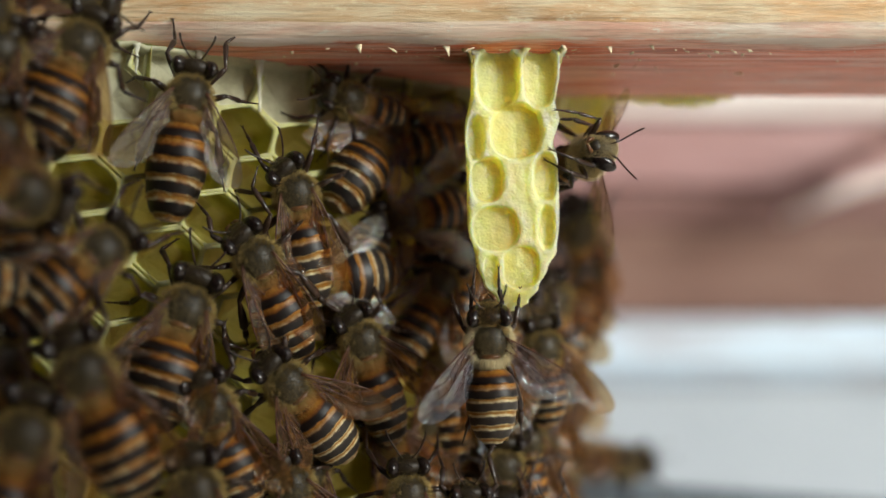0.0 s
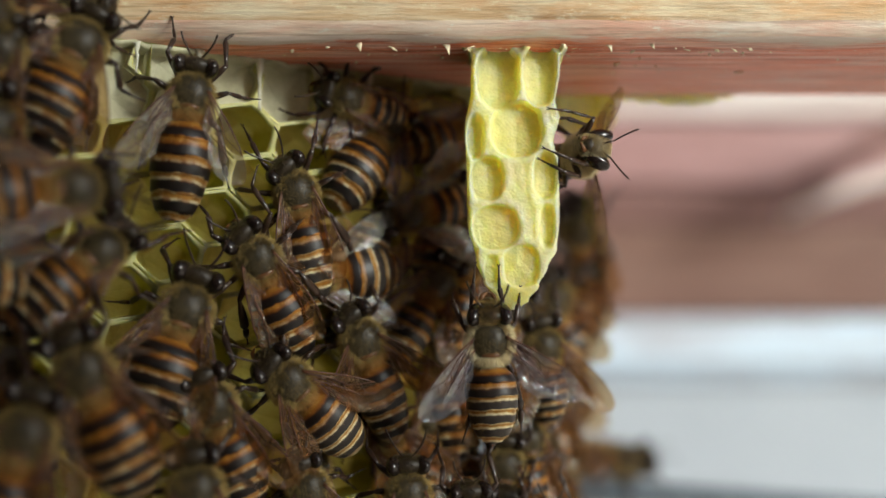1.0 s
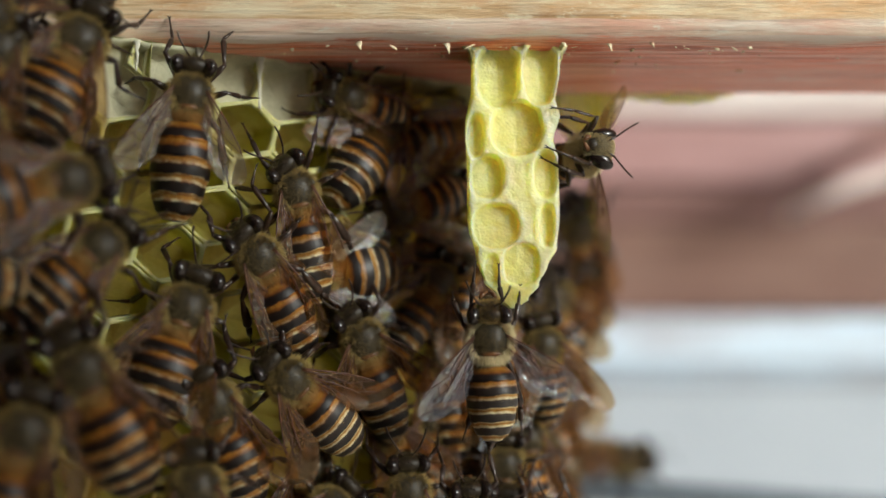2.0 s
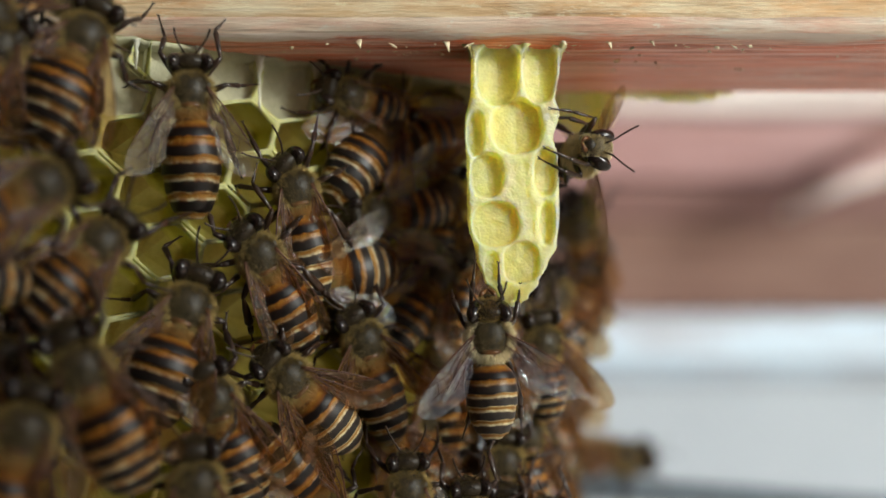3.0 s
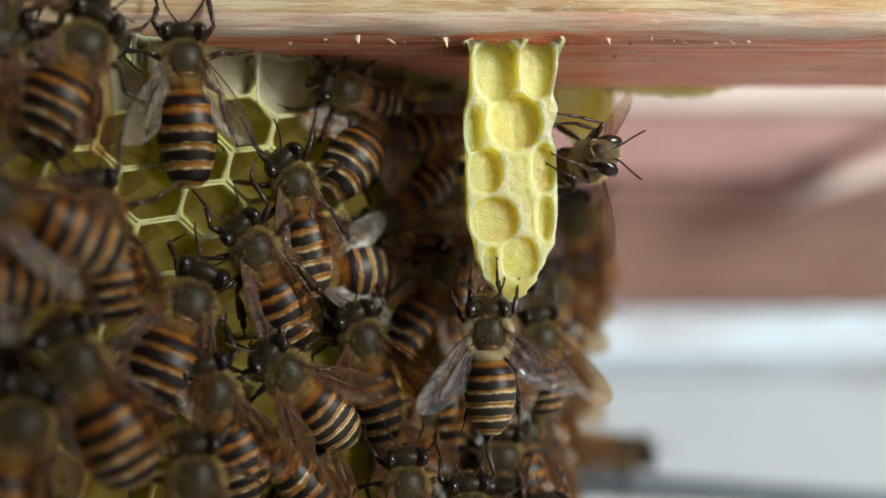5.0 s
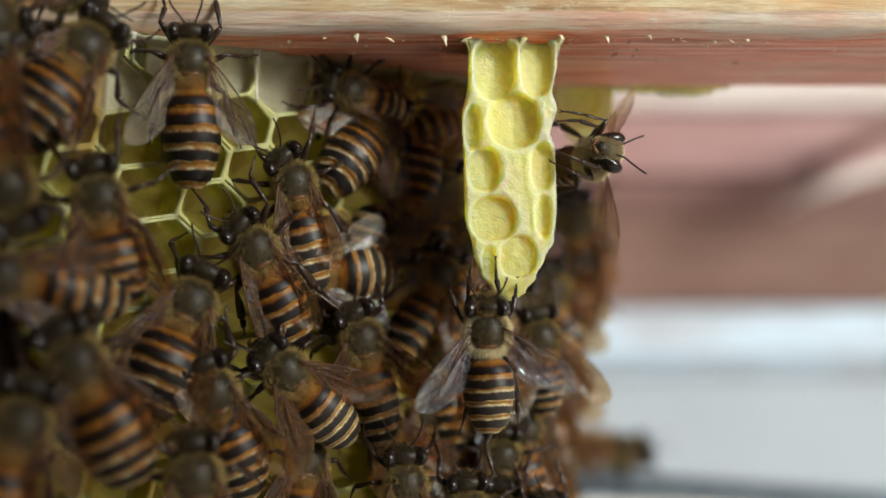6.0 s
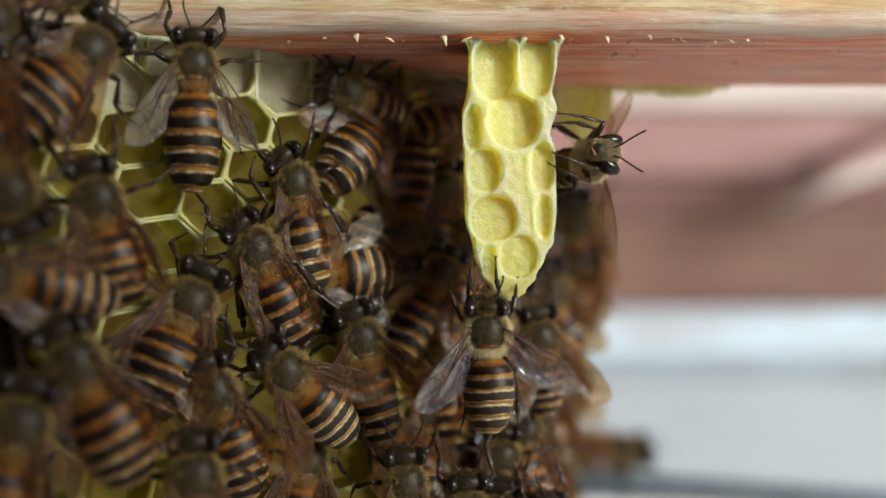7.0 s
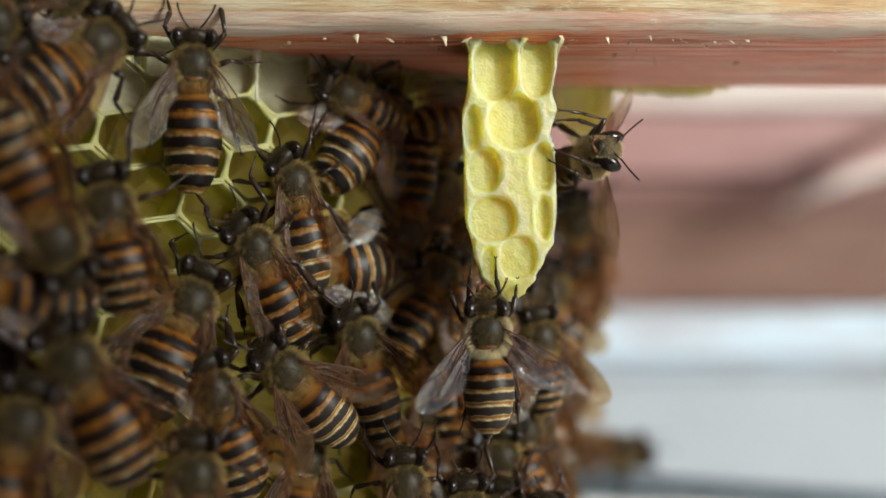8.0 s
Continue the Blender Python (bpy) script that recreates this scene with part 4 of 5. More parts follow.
bee_climbing = bee("honey bee worker with red-brown bands climbing the comb", size=0.95, wide=1.16, kind=0, spread=22, legs="reach", long=1.06)
bee_passing = bee("honey bee worker crossing over others with folded wings", size=0.90, kind=0, long=1.35)
bee_left_mid = bee("honey bee worker with orange bands resting on open cells", size=1.05, wide=1.28, kind=0, spread=24, long=1.16)
bee_alert = bee("honey bee worker with raised antennae and amber folded wings", size=0.92, kind=1, spread=14, legs="reach", long=1.36, turn=30)
bee_listening = bee("honey bee worker with long striped abdomen reaching over cells", size=0.94, wide=1.0, kind=2, spread=12, legs="reach", long=1.28, turn=18)
bee_diving = bee("honey bee worker with curled cream-striped abdomen pushing between others", size=0.88, kind=0, spread=42, bend=-8, wide=1.18, long=1.29)
bee_top = bee("honey bee worker bracing its legs against the wooden bar", size=0.82, kind=1, spread=8, lift=2, legs="brace", long=1.11)
bee_shaded = bee("dark orange honey bee worker deep in the shaded cluster", size=0.90, kind=2, long=1.35)
bee_wandering = bee("dark honey bee worker wandering in the shaded cluster", size=0.90, kind=0, spread=40, long=1.35, wings="pale")
bee_sideways = bee("honey bee worker lying crosswise with a sharply striped abdomen", size=0.90, kind=1, spread=34, long=1.35, wide=1.14, wings="pale")
bee_centre = bee("honey bee worker with brown wings in the dense cluster", size=0.95, kind=2, spread=40, long=1.29, turn=14)
bee_behind = bee("shaded honey bee worker half hidden behind its neighbours", size=0.90, kind=0, spread=36, long=1.35)
bee_lower = bee("honey bee worker with orange and cream bands and spread wings", size=0.94, wide=1.0, kind=1, spread=34, long=1.22)
bee_near_left = bee("large out-of-focus honey bee worker on top of the cluster", size=1.02, wide=1.14, kind=2, spread=22, long=1.25)
bee_near_corner = bee("dark out-of-focus honey bee worker at the cluster edge", size=1.02, kind=0, long=1.35)
bee_near_low = bee("dark honey bee worker with grey thorax climbing upward", size=1.02, wide=1.0, kind=1, long=1.4)
bee_tucked = bee("honey bee worker tucked under its neighbours on the comb", size=0.98, kind=2, long=1.2, wide=1.05)
bee_circling = bee("honey bee worker circling over a patch of bare cells", size=0.90, kind=0, long=1.35)
bee_feet = bee("honey bee worker at the foot of the hanging cluster", size=0.90, kind=1, spread=18, long=1.35)
bee_feet.matrix_basis = crawl(-2.57, 0.98, 286.66, -1.8, 10, 10) @ Matrix.Diagonal((*bee_feet.scale, 1))
bee_chain_left = bee("honey bee worker clinging in a chain of bees", size=0.90, kind=2, spread=20, legs="reach", long=1.35)
bee_chain_left.matrix_basis = crawl(2.06, 2.00, 284.61, -3.8, 10, 10) @ Matrix.Diagonal((*bee_chain_left.scale, 1))
bee_chain_mid = bee("honey bee worker clinging in a chain of bees", size=0.90, kind=0, spread=18, legs="reach", long=1.35)
bee_chain_mid.matrix_basis = crawl(4.70, 7.00, 283.59, 7.1, 5, 5) @ Matrix.Diagonal((*bee_chain_mid.scale, 1))
bee_chain_right = bee("honey bee worker clinging in a chain of bees", size=0.90, kind=2, spread=30, legs="reach", long=1.35)
bee_chain_right.matrix_basis = crawl(8.26, 6.00, 282.59, -4.6, 30, 30) @ Matrix.Diagonal((*bee_chain_right.scale, 1))
bee_under_comb = bee("honey bee worker with a raised brown wing behind the hanging bee", size=0.90, kind=0, spread=32, skew=6, legs="reach", long=0.95)
bee_under_comb.matrix_basis = crawl(8.03, 9.00, 297.10, -7.9, 18, 18) @ Matrix.Diagonal((*bee_under_comb.scale, 1))
bee_under_wing = bee("orange-bellied honey bee worker in the shade of the cluster", size=0.92, kind=2, spread=16, long=1.35)
bee_under_wing.matrix_basis = crawl(0.10, 10.00, 295.88, -4.3, -10, -10) @ Matrix.Diagonal((*bee_under_wing.scale, 1))
bee_rim_a = bee("honey bee worker hanging on the outer edge of the comb", size=1.08, kind=2, spread=20, legs="reach", long=1.35)
bee_rim_a.matrix_basis = crawl(10.48, 27.49, 301.20, -35, 60, 5) @ Matrix.Diagonal((*bee_rim_a.scale, 1))
bee_rim_b = bee("honey bee worker hanging on the outer edge of the comb", size=1.15, kind=2, spread=16, legs="reach", long=1.35)
bee_rim_b.matrix_basis = crawl(13.41, 33.22, 308.40, -40.7, 75, 5) @ Matrix.Diagonal((*bee_rim_b.scale, 1))
bee_rim_c = bee("honey bee worker hanging on the outer edge of the comb", size=1.19, kind=0, spread=14, long=1.35)
bee_rim_c.matrix_basis = crawl(14.32, 35.66, 303.50, 48.8, 75, 5) @ Matrix.Diagonal((*bee_rim_c.scale, 1))
bee_rim_d = bee("honey bee worker hanging on the outer edge of the comb", size=0.94, kind=0, spread=16, long=1.35)
bee_rim_d.matrix_basis = crawl(10.73, 30.78, 291.27, -5.2, 60, 5) @ Matrix.Diagonal((*bee_rim_d.scale, 1))
bee_rim_e = bee("honey bee worker hanging on the outer edge of the comb", size=0.99, kind=2, spread=16, long=1.35)
bee_rim_e.matrix_basis = crawl(11.48, 33.18, 283.47, 38, 70, 5) @ Matrix.Diagonal((*bee_rim_e.scale, 1))
bee_rim_f = bee("honey bee worker hanging on the outer edge of the comb", size=1.16, kind=0, spread=16, long=1.35)
bee_rim_f.matrix_basis = crawl(12.95, 37.76, 294.01, -42.5, 80, 5) @ Matrix.Diagonal((*bee_rim_f.scale, 1))
bee_top_left = bee("dark-banded honey bee worker walking on the honeycomb", size=0.90, kind=2, spread=20, long=1.35)
bee_top_edge = bee("dark-banded honey bee worker walking on the honeycomb", size=0.90, kind=1, spread=20, long=1.35)
bee_bar_left = bee("dark-banded honey bee worker walking on the honeycomb", size=0.90, kind=0, spread=20, long=1.35)
bee_fill_g = bee("dark-banded honey bee worker walking on the honeycomb", size=0.90, kind=0, long=1.35)
bee_fill_g.matrix_basis = crawl(2.28, 11.01, 304.09, 16.5) @ Matrix.Diagonal((*bee_fill_g.scale, 1))
bee_fill_h = bee("dark-banded honey bee worker walking on the honeycomb", size=0.90, kind=1, long=1.35)
bee_fill_h.matrix_basis = crawl(-7.51, 5.38, 300.19, -157.1) @ Matrix.Diagonal((*bee_fill_h.scale, 1))
bee_fill_i = bee("dark-banded honey bee worker walking on the honeycomb", size=0.90, kind=2, legs="reach", long=1.35)
bee_fill_i.matrix_basis = crawl(6.86, 12.00, 289.43, -4.6, 20, 20) @ Matrix.Diagonal((*bee_fill_i.scale, 1))
bee_fill_j = bee("dark-banded honey bee worker walking on the honeycomb", size=0.90, kind=2, legs="reach", long=1.35)
bee_fill_j.matrix_basis = crawl(4.87, 9.00, 287.57, 2.4, 0, 0) @ Matrix.Diagonal((*bee_fill_j.scale, 1))
bee_fill_a = bee("dark-banded honey bee worker walking on the honeycomb", size=0.90, kind=1, long=1.35)
bee_fill_a.matrix_basis = crawl(0.17, 11.00, 309.29, 11.4) @ Matrix.Diagonal((*bee_fill_a.scale, 1))
bee_fill_b = bee("dark-banded honey bee worker walking on the honeycomb", size=0.90, kind=2, long=1.35)
bee_fill_b.matrix_basis = crawl(-4.68, 7.00, 290.71, -34.5) @ Matrix.Diagonal((*bee_fill_b.scale, 1))
bee_fill_c = bee("dark-banded honey bee worker walking on the honeycomb", size=0.90, kind=0, long=1.35)
bee_fill_c.matrix_basis = crawl(-0.89, 10.26, 290.81, 16.4) @ Matrix.Diagonal((*bee_fill_c.scale, 1))
bee_fill_d = bee("dark-banded honey bee worker walking on the honeycomb", size=0.90, kind=1, long=1.35)
bee_fill_d.matrix_basis = crawl(-28.15, -12.49, 316.49, 20.0) @ Matrix.Diagonal((*bee_fill_d.scale, 1))
bee_fill_e = bee("dark-banded honey bee worker walking on the honeycomb", size=0.90, kind=2, long=1.35)
bee_fill_e.matrix_basis = crawl(-27.68, -12.16, 296.86, -17.6) @ Matrix.Diagonal((*bee_fill_e.scale, 1))
bee_fill_f = bee("dark-banded honey bee worker walking on the honeycomb", size=0.90, kind=2, long=1.35)
bee_fill_f.matrix_basis = crawl(-10.04, 3.24, 288.11, 10.6) @ Matrix.Diagonal((*bee_fill_f.scale, 1))
for x, y, z, heading, kind in ((1.4, 15.0, 289.0, 12, 0), (4.4, 16.0, 292.7, -25, 1), (5.9, 15.0, 299.8, 24, 2), (3.3, 17.0, 284.9, -14, 0), (7.2, 20.0, 285.4, 30, 1),
                                (8.3, 24.0, 293.7, -12, 2), (8.8, 24.0, 288.5, 160, 0), (2.4, 17.0, 295.1, -150, 1), (1.6, 14.0, 283.9, 20, 2)):
    deep = bee("dark-banded honey bee worker deep inside the hanging cluster", size=0.92, kind=kind, spread=18, long=1.3, wide=1.0)
    deep.matrix_basis = crawl(x, y, z, heading) @ Matrix.Diagonal((*deep.scale, 1))
bee_guard = bee("honey bee worker gripping the side of the yellow comb, facing out", spread=80, lift=26, kind=1, wings="pale", legs="hug", pale=True, nod=-14, size=0.86, group="bees hanging from the small comb")
bee_on_rod = bee("dark honey bee worker resting above the metal rod", spread=16, kind=0, size=1.4)
bee_on_rod.matrix_basis = facing((24.40, 76.00, 280.00), (1, 0.2, 0.03), (0.1, -0.5, 0.9)) @ Matrix.Diagonal((*bee_on_rod.scale, 1))
bee_flying = bee("honey bee worker in flight past the hive", spread=75, lift=-12, kind=2, group="flying bees")


def motions():
    """The bees that walk over the comb, and the one that flies past."""
    walk(bee_upper, [(0, crawl(-17.79, -4.26, 315.10, 10.2)),
        (0.5, crawl(-17.77, -4.25, 315.06, 9.7)),
        (1, crawl(-17.70, -4.20, 315.14, 8.3)),
        (1.5, crawl(-17.96, -4.38, 315.23, 8.3)),
        (2.2, crawl(-17.64, -4.16, 314.96, 6.2)),
        (2.8, crawl(-17.38, -3.97, 314.96, 1.4)),
        (3.1, crawl(-18.07, -4.46, 315.43, -3.9)),
        (3.3, crawl(-18.88, -5.02, 316.77, -12.5)),
        (3.5, crawl(-19.29, -5.31, 317.68, -22.1)),
        (3.7, crawl(-19.16, -5.22, 317.68, -19.6)),
        (4, crawl(-18.79, -4.96, 317.47, -15.6)),
        (4.3, crawl(-18.53, -4.78, 317.18, -10.2)),
        (4.5, crawl(-18.30, -4.62, 317.00, -5.0)),
        (5.2, crawl(-17.92, -4.35, 316.96, -2.6)),
        (5.8, crawl(-17.67, -4.18, 316.92, -1.2)),
        (6.5, crawl(-17.32, -3.93, 316.72, -0.9)),
        (7, crawl(-17.32, -3.93, 316.63, 1.0)),
        (7.5, crawl(-17.32, -3.93, 316.59, 1.0)),
        (8, crawl(-17.34, -3.95, 316.59, 0.8))])
    walk(bee_corner, [(0, crawl(-23.97, -9.32, 317.50, 24.8)),
        (1, crawl(-24.05, -9.38, 317.55, 26.1)),
        (1.5, crawl(-24.16, -9.46, 317.63, 28.8)),
        (2.2, crawl(-23.96, -9.31, 317.72, 27.0)),
        (2.8, crawl(-23.76, -9.18, 317.80, 25.3)),
        (3.5, crawl(-23.80, -9.21, 317.70, 23.6)),
        (4.5, crawl(-23.64, -9.10, 317.03, 23.3)),
        (5.2, crawl(-23.65, -9.10, 316.88, 28.5)),
        (5.8, crawl(-23.67, -9.12, 316.82, 34.6)),
        (6.5, crawl(-23.08, -8.70, 316.53, 39.4)),
        (7, crawl(-23.30, -8.86, 316.58, 43.2)),
        (7.5, crawl(-23.15, -8.75, 316.89, 46.7)),
        (8, crawl(-22.86, -8.55, 317.14, 51.6))])
    walk(bee_leaving, [(0, crawl(-27.63, -13.35, 310.84, -8.4)),
        (1, crawl(-28.01, -13.61, 311.42, -7.7)),
        (1.5, crawl(-28.27, -13.80, 311.41, -8.3)),
        (2.8, crawl(-29.92, -14.95, 311.39, -7.6)),
        (4.5, crawl(-31.43, -16.01, 310.65, -7.5)),
        (8, crawl(-32.63, -16.85, 310.42, -7.4))])
    walk(bee_turning, [(0, crawl(-24.64, -17.36, 307.04, 111.1)),
        (0.5, crawl(-23.63, -16.65, 307.24, 95.9)),
        (1, crawl(-22.37, -15.77, 307.34, 82.3)),
        (1.5, crawl(-22.13, -15.60, 307.73, 79.9)),
        (2.2, crawl(-23.00, -16.21, 307.69, 70.5)),
        (2.8, crawl(-23.74, -16.73, 307.37, 62.4)),
        (3.5, crawl(-24.38, -17.17, 306.57, 66.7)),
        (4, crawl(-24.78, -17.46, 305.74, 17.4)),
        (4.5, crawl(-25.08, -17.67, 305.74, -7.8)),
        (4.9, crawl(-25.95, -18.27, 306.21, -47.6)),
        (5.3, crawl(-26.27, -18.50, 305.79, -137.8)),
        (5.8, crawl(-25.67, -18.08, 306.77, 159.6)),
        (6.5, crawl(-25.38, -17.87, 306.61, 152.9)),
        (7, crawl(-25.34, -17.85, 306.52, 152.2)),
        (7.5, crawl(-24.11, -16.99, 304.97, 152.6)),
        (8, crawl(-23.06, -16.25, 303.69, 153.1))])
    walk(bee_climbing, [(0, crawl(-22.09, -10.69, 303.93, 50.1)),
        (1, crawl(-22.16, -10.73, 303.83, 50.1)),
        (1.5, crawl(-22.17, -10.74, 303.85, 49.3)),
        (2.8, crawl(-22.13, -10.71, 304.11, 44.6)),
        (3.5, crawl(-22.10, -10.69, 304.27, 40.1)),
        (4, crawl(-22.11, -10.70, 305.07, 18.7)),
        (4.5, crawl(-22.14, -10.72, 305.38, -7.4)),
        (5.2, crawl(-22.09, -10.69, 305.98, -10.2)),
        (5.8, crawl(-22.03, -10.64, 306.54, -12.1)),
        (6.5, crawl(-21.98, -10.61, 306.70, -12.8)),
        (7, crawl(-22.12, -10.71, 306.55, -12.8)),
        (7.5, crawl(-21.85, -10.52, 306.41, -12.1)),
        (8, crawl(-21.48, -10.26, 306.23, -10.6))])
    walk(bee_passing, [(0, crawl(-31.91, -20.00, 302.16, -85.9)),
        (4.7, crawl(-31.10, -19.44, 301.70, -85.7)),
        (5.8, crawl(-26.57, -16.27, 301.51, -79.1)),
        (6.5, crawl(-26.18, -16.00, 301.45, -77.8)),
        (7, crawl(-26.86, -16.47, 301.37, -81.1)),
        (8, crawl(-28.05, -17.31, 300.88, -82.6))])
    walk(bee_left_mid, [(0, crawl(-17.83, -4.66, 300.10, 20.8)),
        (3.5, crawl(-17.70, -4.57, 299.94, 22.6)),
        (6.5, crawl(-17.38, -4.35, 299.88, 25.8)),
        (8, crawl(-17.38, -4.35, 299.92, 25.8))])
    walk(bee_alert, [(0, crawl(-10.92, 0.80, 308.74, -12.4)),
        (8, crawl(-10.85, 0.84, 308.79, -12.9))])
    walk(bee_listening, [(0, crawl(-13.26, -2.31, 303.73, -27.1)),
        (0.5, crawl(-13.29, -2.33, 303.69, -26.7)),
        (1.5, crawl(-13.22, -2.28, 303.70, -28.3)),
        (3.5, crawl(-13.07, -2.18, 303.70, -29.1)),
        (4.5, crawl(-13.29, -2.33, 303.74, -26.6)),
        (6.5, crawl(-13.23, -2.29, 303.75, -27.0)),
        (8, crawl(-13.23, -2.29, 303.79, -27.0))])
    walk(bee_diving, [(0, crawl(-4.48, 7.26, 314.29, 38.4)),
        (3.5, crawl(-4.55, 7.21, 314.51, 39.1)),
        (8, crawl(-4.74, 7.07, 314.81, 41.6))])
    walk(bee_top, [(0, crawl(-7.33, 4.65, 316.48, -77.6)),
        (1, crawl(-7.47, 4.55, 316.50, -76.3)),
        (1.5, crawl(-7.28, 4.69, 316.44, -76.0)),
        (3.5, crawl(-7.38, 4.62, 316.45, -77.6)),
        (4.5, crawl(-7.55, 4.50, 316.45, -78.3)),
        (6.5, crawl(-6.95, 4.92, 316.33, -74.2)),
        (8, crawl(-7.42, 4.58, 316.10, -67.7))])
    walk(bee_shaded, [(0, crawl(2.43, 12.34, 315.28, 73.2)),
        (4.5, crawl(2.28, 12.24, 315.27, 72.8)),
        (6.5, crawl(3.15, 12.84, 315.72, 73.8)),
        (8, crawl(3.15, 12.84, 315.84, 74.8))])
    walk(bee_wandering, [(0, crawl(-3.38, 7.54, 307.53, -100.7)),
        (1, crawl(-3.01, 7.80, 307.67, -102.4)),
        (1.5, crawl(-3.11, 7.72, 307.70, -110.0)),
        (2.8, crawl(-4.98, 6.42, 307.38, -100.1)),
        (3.5, crawl(-5.57, 6.01, 307.07, -96.2)),
        (4.5, crawl(-5.06, 6.36, 307.10, -103.2)),
        (5.2, crawl(-3.82, 7.23, 306.52, -136.0)),
        (6, crawl(-2.67, 8.03, 305.89, -163.3)),
        (7, crawl(-2.56, 8.11, 305.31, -174.1)),
        (8, crawl(-2.51, 8.15, 305.54, -171.9))])
    walk(bee_sideways, [(0, crawl(-9.79, 2.80, 302.40, -95.8)),
        (1, crawl(-9.73, 2.85, 302.50, -95.5)),
        (3.5, crawl(-9.73, 2.85, 302.50, -94.8)),
        (6.5, crawl(-9.86, 2.76, 302.01, -92.9)),
        (8, crawl(-9.83, 2.78, 302.27, -95.0))])
    walk(bee_centre, [(0, crawl(-6.05, 2.98, 297.77, -20.7)),
        (1, crawl(-6.14, 2.92, 297.80, -22.8)),
        (3.5, crawl(-5.91, 3.08, 297.38, -18.6)),
        (6.5, crawl(-5.95, 3.05, 297.17, -14.7)),
        (8, crawl(-6.05, 2.98, 297.27, -17.4))])
    walk(bee_behind, [(0, crawl(-0.28, 9.47, 302.21, 32.2)),
        (1, crawl(-0.49, 9.32, 302.15, 34.9)),
        (3.5, crawl(-0.37, 9.40, 302.55, 38.0)),
        (4.5, crawl(-0.24, 9.49, 302.31, 35.7)),
        (6.5, crawl(-0.05, 9.63, 302.24, 31.6)),
        (8, crawl(-0.05, 9.63, 302.26, 33.5))])
    walk(bee_lower, [(0, crawl(-11.06, -1.99, 294.90, -43.2)),
        (1, crawl(-10.96, -1.92, 294.98, -47.4)),
        (3.5, crawl(-11.03, -1.97, 295.03, -46.4)),
        (6.5, crawl(-11.03, -1.97, 295.08, -46.2)),
        (8, crawl(-11.05, -1.98, 295.15, -46.2))])
    walk(bee_near_left, [(0, crawl(-21.94, -14.24, 296.24, -25.2)),
        (8, crawl(-22.33, -14.52, 296.28, -27.4))])
    walk(bee_near_corner, [(0, crawl(-24.70, -16.79, 292.62, 17.0)),
        (8, crawl(-24.80, -16.86, 292.71, 16.2))])
    walk(bee_near_low, [(0, crawl(-16.04, -9.49, 288.33, -8.0)),
        (8, crawl(-15.93, -9.42, 288.71, -3.8))])
    walk(bee_tucked, [(0, crawl(-15.93, -5.15, 293.42, -19.8)),
        (1, crawl(-15.85, -5.10, 293.51, -21.4)),
        (8, crawl(-15.56, -4.90, 293.83, -20.1))])
    walk(bee_circling, [(0, crawl(-10.82, -0.97, 287.61, -29.6)),
        (1, crawl(-9.76, -0.23, 287.16, -20.6)),
        (1.5, crawl(-9.58, -0.10, 287.10, -20.6)),
        (1.9, crawl(-8.61, 0.58, 286.04, 26.7)),
        (2.3, crawl(-7.76, 1.18, 284.56, 102.5)),
        (2.8, crawl(-8.09, 0.95, 285.04, 133.7)),
        (3.5, crawl(-8.76, 0.48, 285.63, 139.8)),
        (4.5, crawl(-8.47, 0.68, 285.11, 139.4)),
        (5.2, crawl(-6.13, 2.32, 282.10, 133.8)),
        (5.8, crawl(-3.79, 3.95, 278.18, 140.7)),
        (8, crawl(-3.24, 4.34, 276.85, 142.7))])
    walk(bee_top_left, [(0, crawl(-26.65, -11.00, 323.59, -162.8, 20, 20)),
        (4.5, crawl(-26.77, -11.00, 323.41, -160.9, 20, 20)),
        (8, crawl(-26.33, -11.00, 322.72, -161.7, 20, 20))])
    walk(bee_top_edge, [(0, crawl(-28.92, -12.98, 318.99, 137.6, 30, 30)),
        (8, crawl(-28.17, -12.98, 317.61, 136.7, 30, 30))])
    walk(bee_bar_left, [(0, crawl(-24.36, -8.98, 320.99, 101.3, 20, 20)),
        (2.8, crawl(-24.91, -8.98, 320.99, 101.1, 20, 20)),
        (8, crawl(-24.86, -8.98, 320.70, 100.1, 20, 20))])
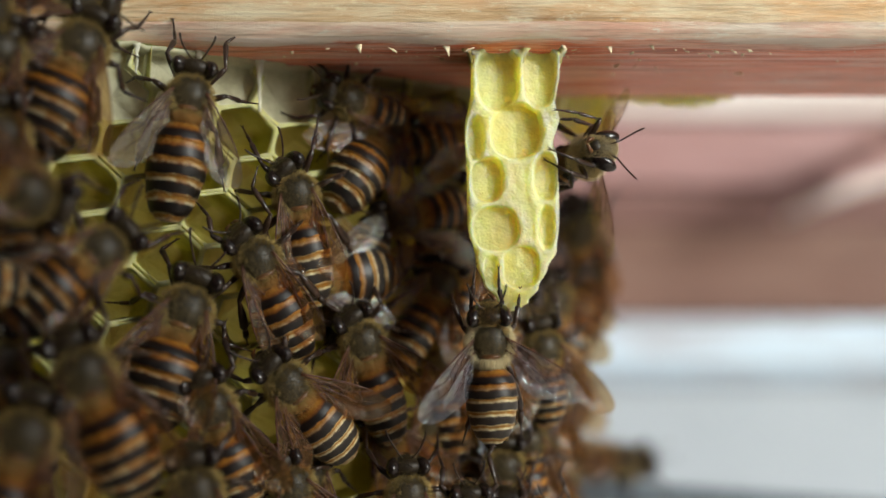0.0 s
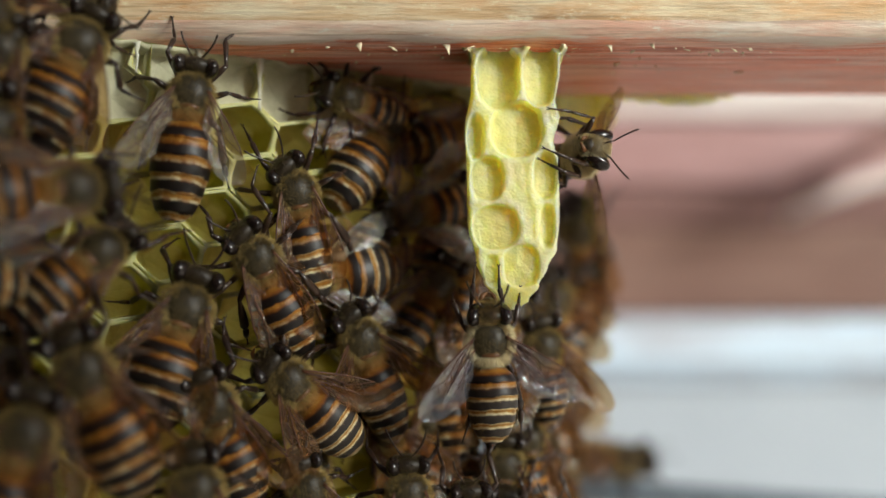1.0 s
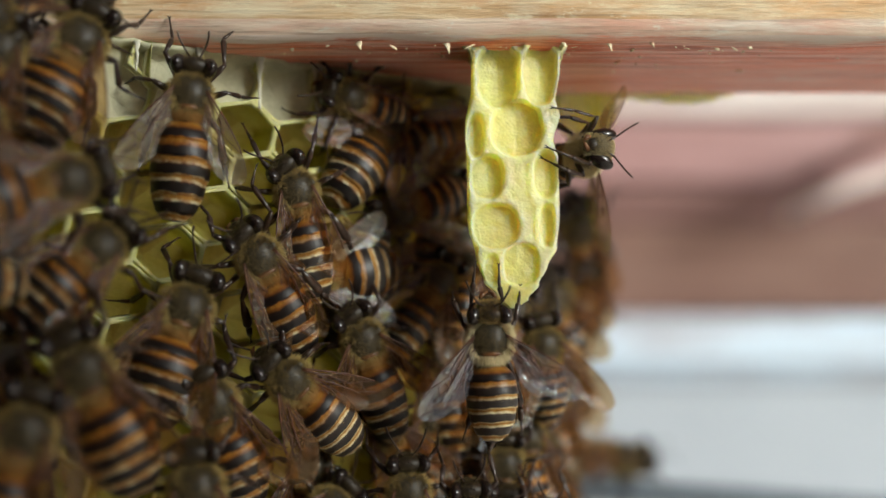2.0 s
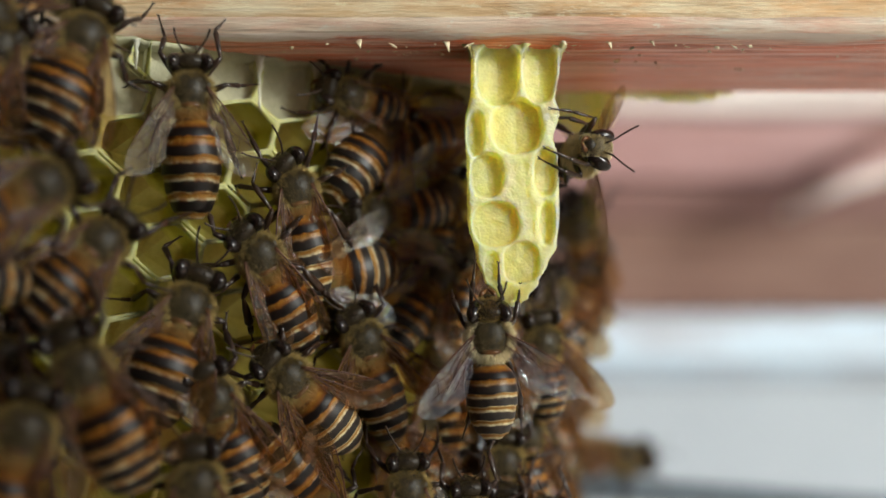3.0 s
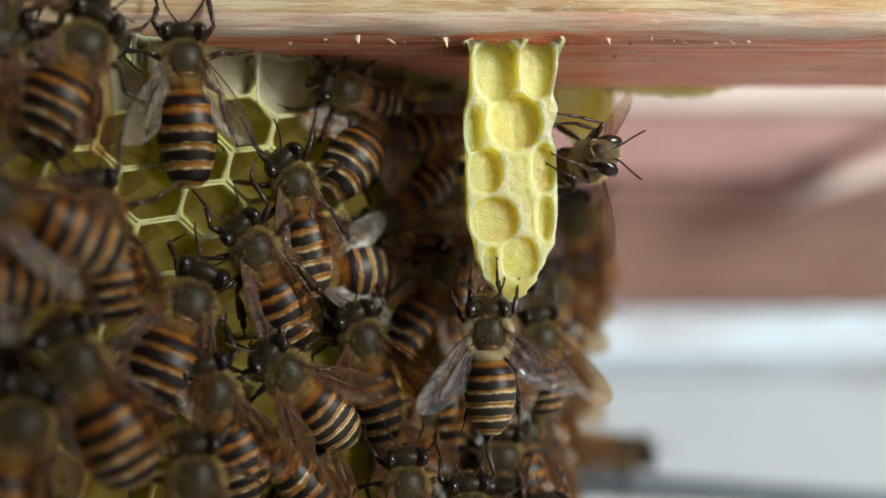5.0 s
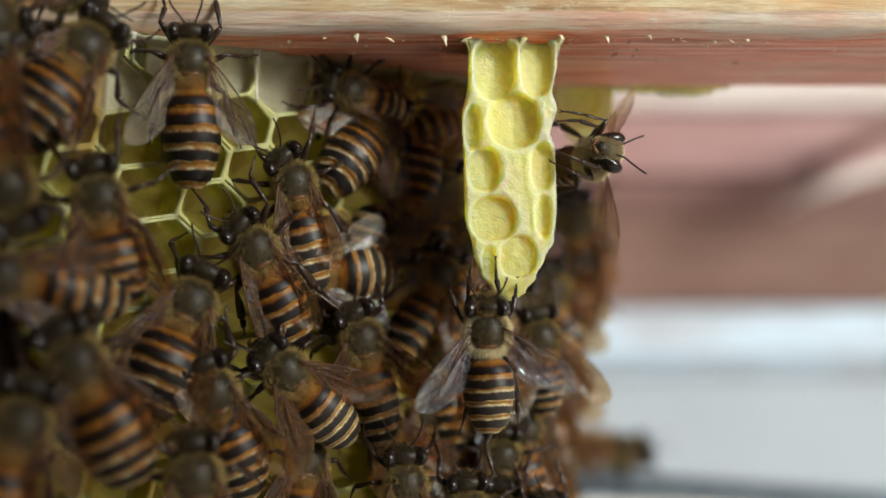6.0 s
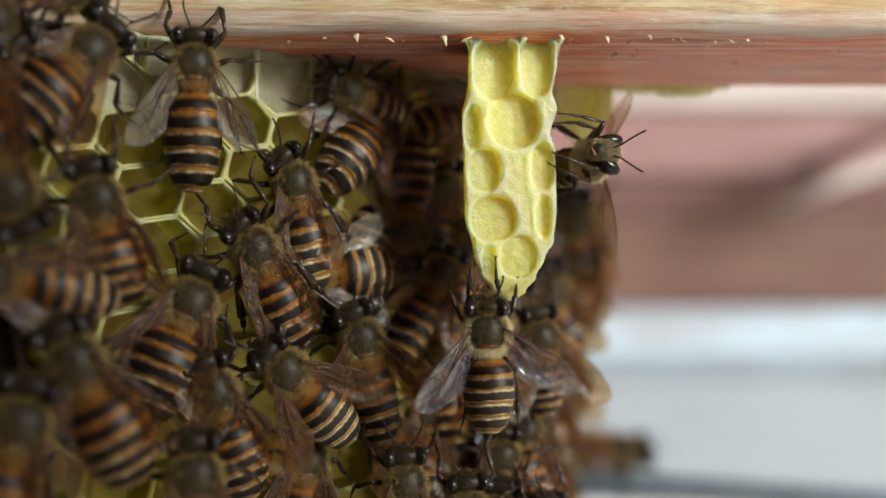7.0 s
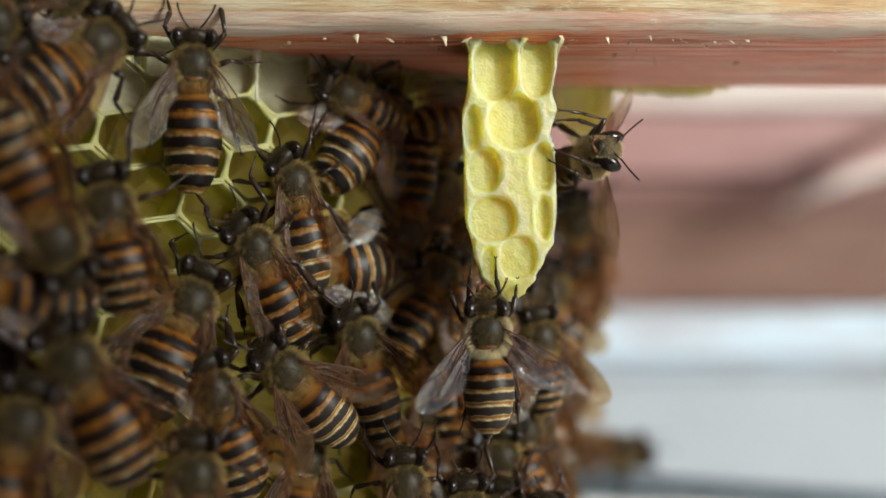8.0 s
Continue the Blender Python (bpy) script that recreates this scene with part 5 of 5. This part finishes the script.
    walk(bee_guard, [(0, facing((11.11, 2.20, 311.78), (0.45, -0.88, 0.10), (0.87, 0.45, -0.20))),
        (0.5, facing((10.76, 2.20, 311.82), (0.45, -0.88, 0.10), (0.87, 0.45, -0.20))),
        (1, facing((10.62, 2.20, 311.76), (0.45, -0.88, 0.10), (0.87, 0.45, -0.20))),
        (1.5, facing((10.79, 2.20, 311.71), (0.45, -0.88, 0.10), (0.87, 0.45, -0.20))),
        (2.8, facing((10.89, 2.20, 311.76), (0.45, -0.88, 0.10), (0.87, 0.45, -0.20))),
        (3.0, facing((10.72, 2.20, 311.56), (0.45, -0.88, 0.08), (0.87, 0.45, -0.20))),
        (3.2, facing((10.52, 2.20, 310.87), (0.45, -0.88, 0.02), (0.87, 0.45, -0.20))),
        (3.6, facing((11.14, 2.20, 310.57), (0.45, -0.88, 0.02), (0.87, 0.45, -0.20))),
        (4, facing((11.29, 2.20, 310.52), (0.45, -0.88, 0.04), (0.87, 0.45, -0.20))),
        (4.5, facing((11.22, 2.20, 310.67), (0.45, -0.88, 0.06), (0.87, 0.45, -0.20))),
        (5.8, facing((11.76, 2.20, 310.94), (0.45, -0.88, 0.10), (0.87, 0.45, -0.20))),
        (6.5, facing((11.61, 2.20, 310.80), (0.45, -0.88, 0.10), (0.87, 0.45, -0.20))),
        (7.5, facing((11.56, 2.20, 310.77), (0.45, -0.88, 0.10), (0.87, 0.45, -0.20))),
        (8, facing((11.65, 2.20, 311.01), (0.45, -0.88, 0.12), (0.87, 0.45, -0.20)))])
    wave(bee_guard, 22, 5)
    wave(bee_upper, 14, 6)
    wave(bee_alert, 10, 7)
    wave(bee_listening, 12, 8)
    wave(bee_hanging, 4, 9)
    wave(bee_left_mid, 12, 10)
    walk(bee_flying, [(0, facing((384.43, 171.00, 258.68), (-0.75, 0.1, 0.62), (0.3, -0.75, 0.55))),
        (3.0, facing((229.17, 146.00, 273.38), (-0.75, 0.1, 0.62), (0.3, -0.75, 0.55))),
        (3.4, facing((117.24, 127.00, 281.47), (-0.75, 0.1, 0.62), (0.3, -0.75, 0.55))),
        (3.5, facing((87.94, 126.00, 282.54), (-0.75, 0.1, 0.62), (0.3, -0.75, 0.55))),
        (3.6, facing((59.12, 124.00, 284.17), (-0.75, 0.1, 0.62), (0.3, -0.75, 0.55))),
        (3.7, facing((30.66, 121.00, 286.13), (-0.75, 0.1, 0.62), (0.3, -0.75, 0.55))),
        (3.8, facing((4.42, 119.00, 287.89), (-0.75, 0.1, 0.62), (0.3, -0.75, 0.55))),
        (4.0, facing((-36.42, 116.00, 291.84), (-0.75, 0.1, 0.62), (0.3, -0.75, 0.55))),
        (4.7, facing((-131.71, 116.00, 305.12), (-0.75, 0.1, 0.62), (0.3, -0.75, 0.55))),
        (8, facing((-353.21, 141.00, 338.01), (-0.75, 0.1, 0.62), (0.3, -0.75, 0.55)))])


motions()
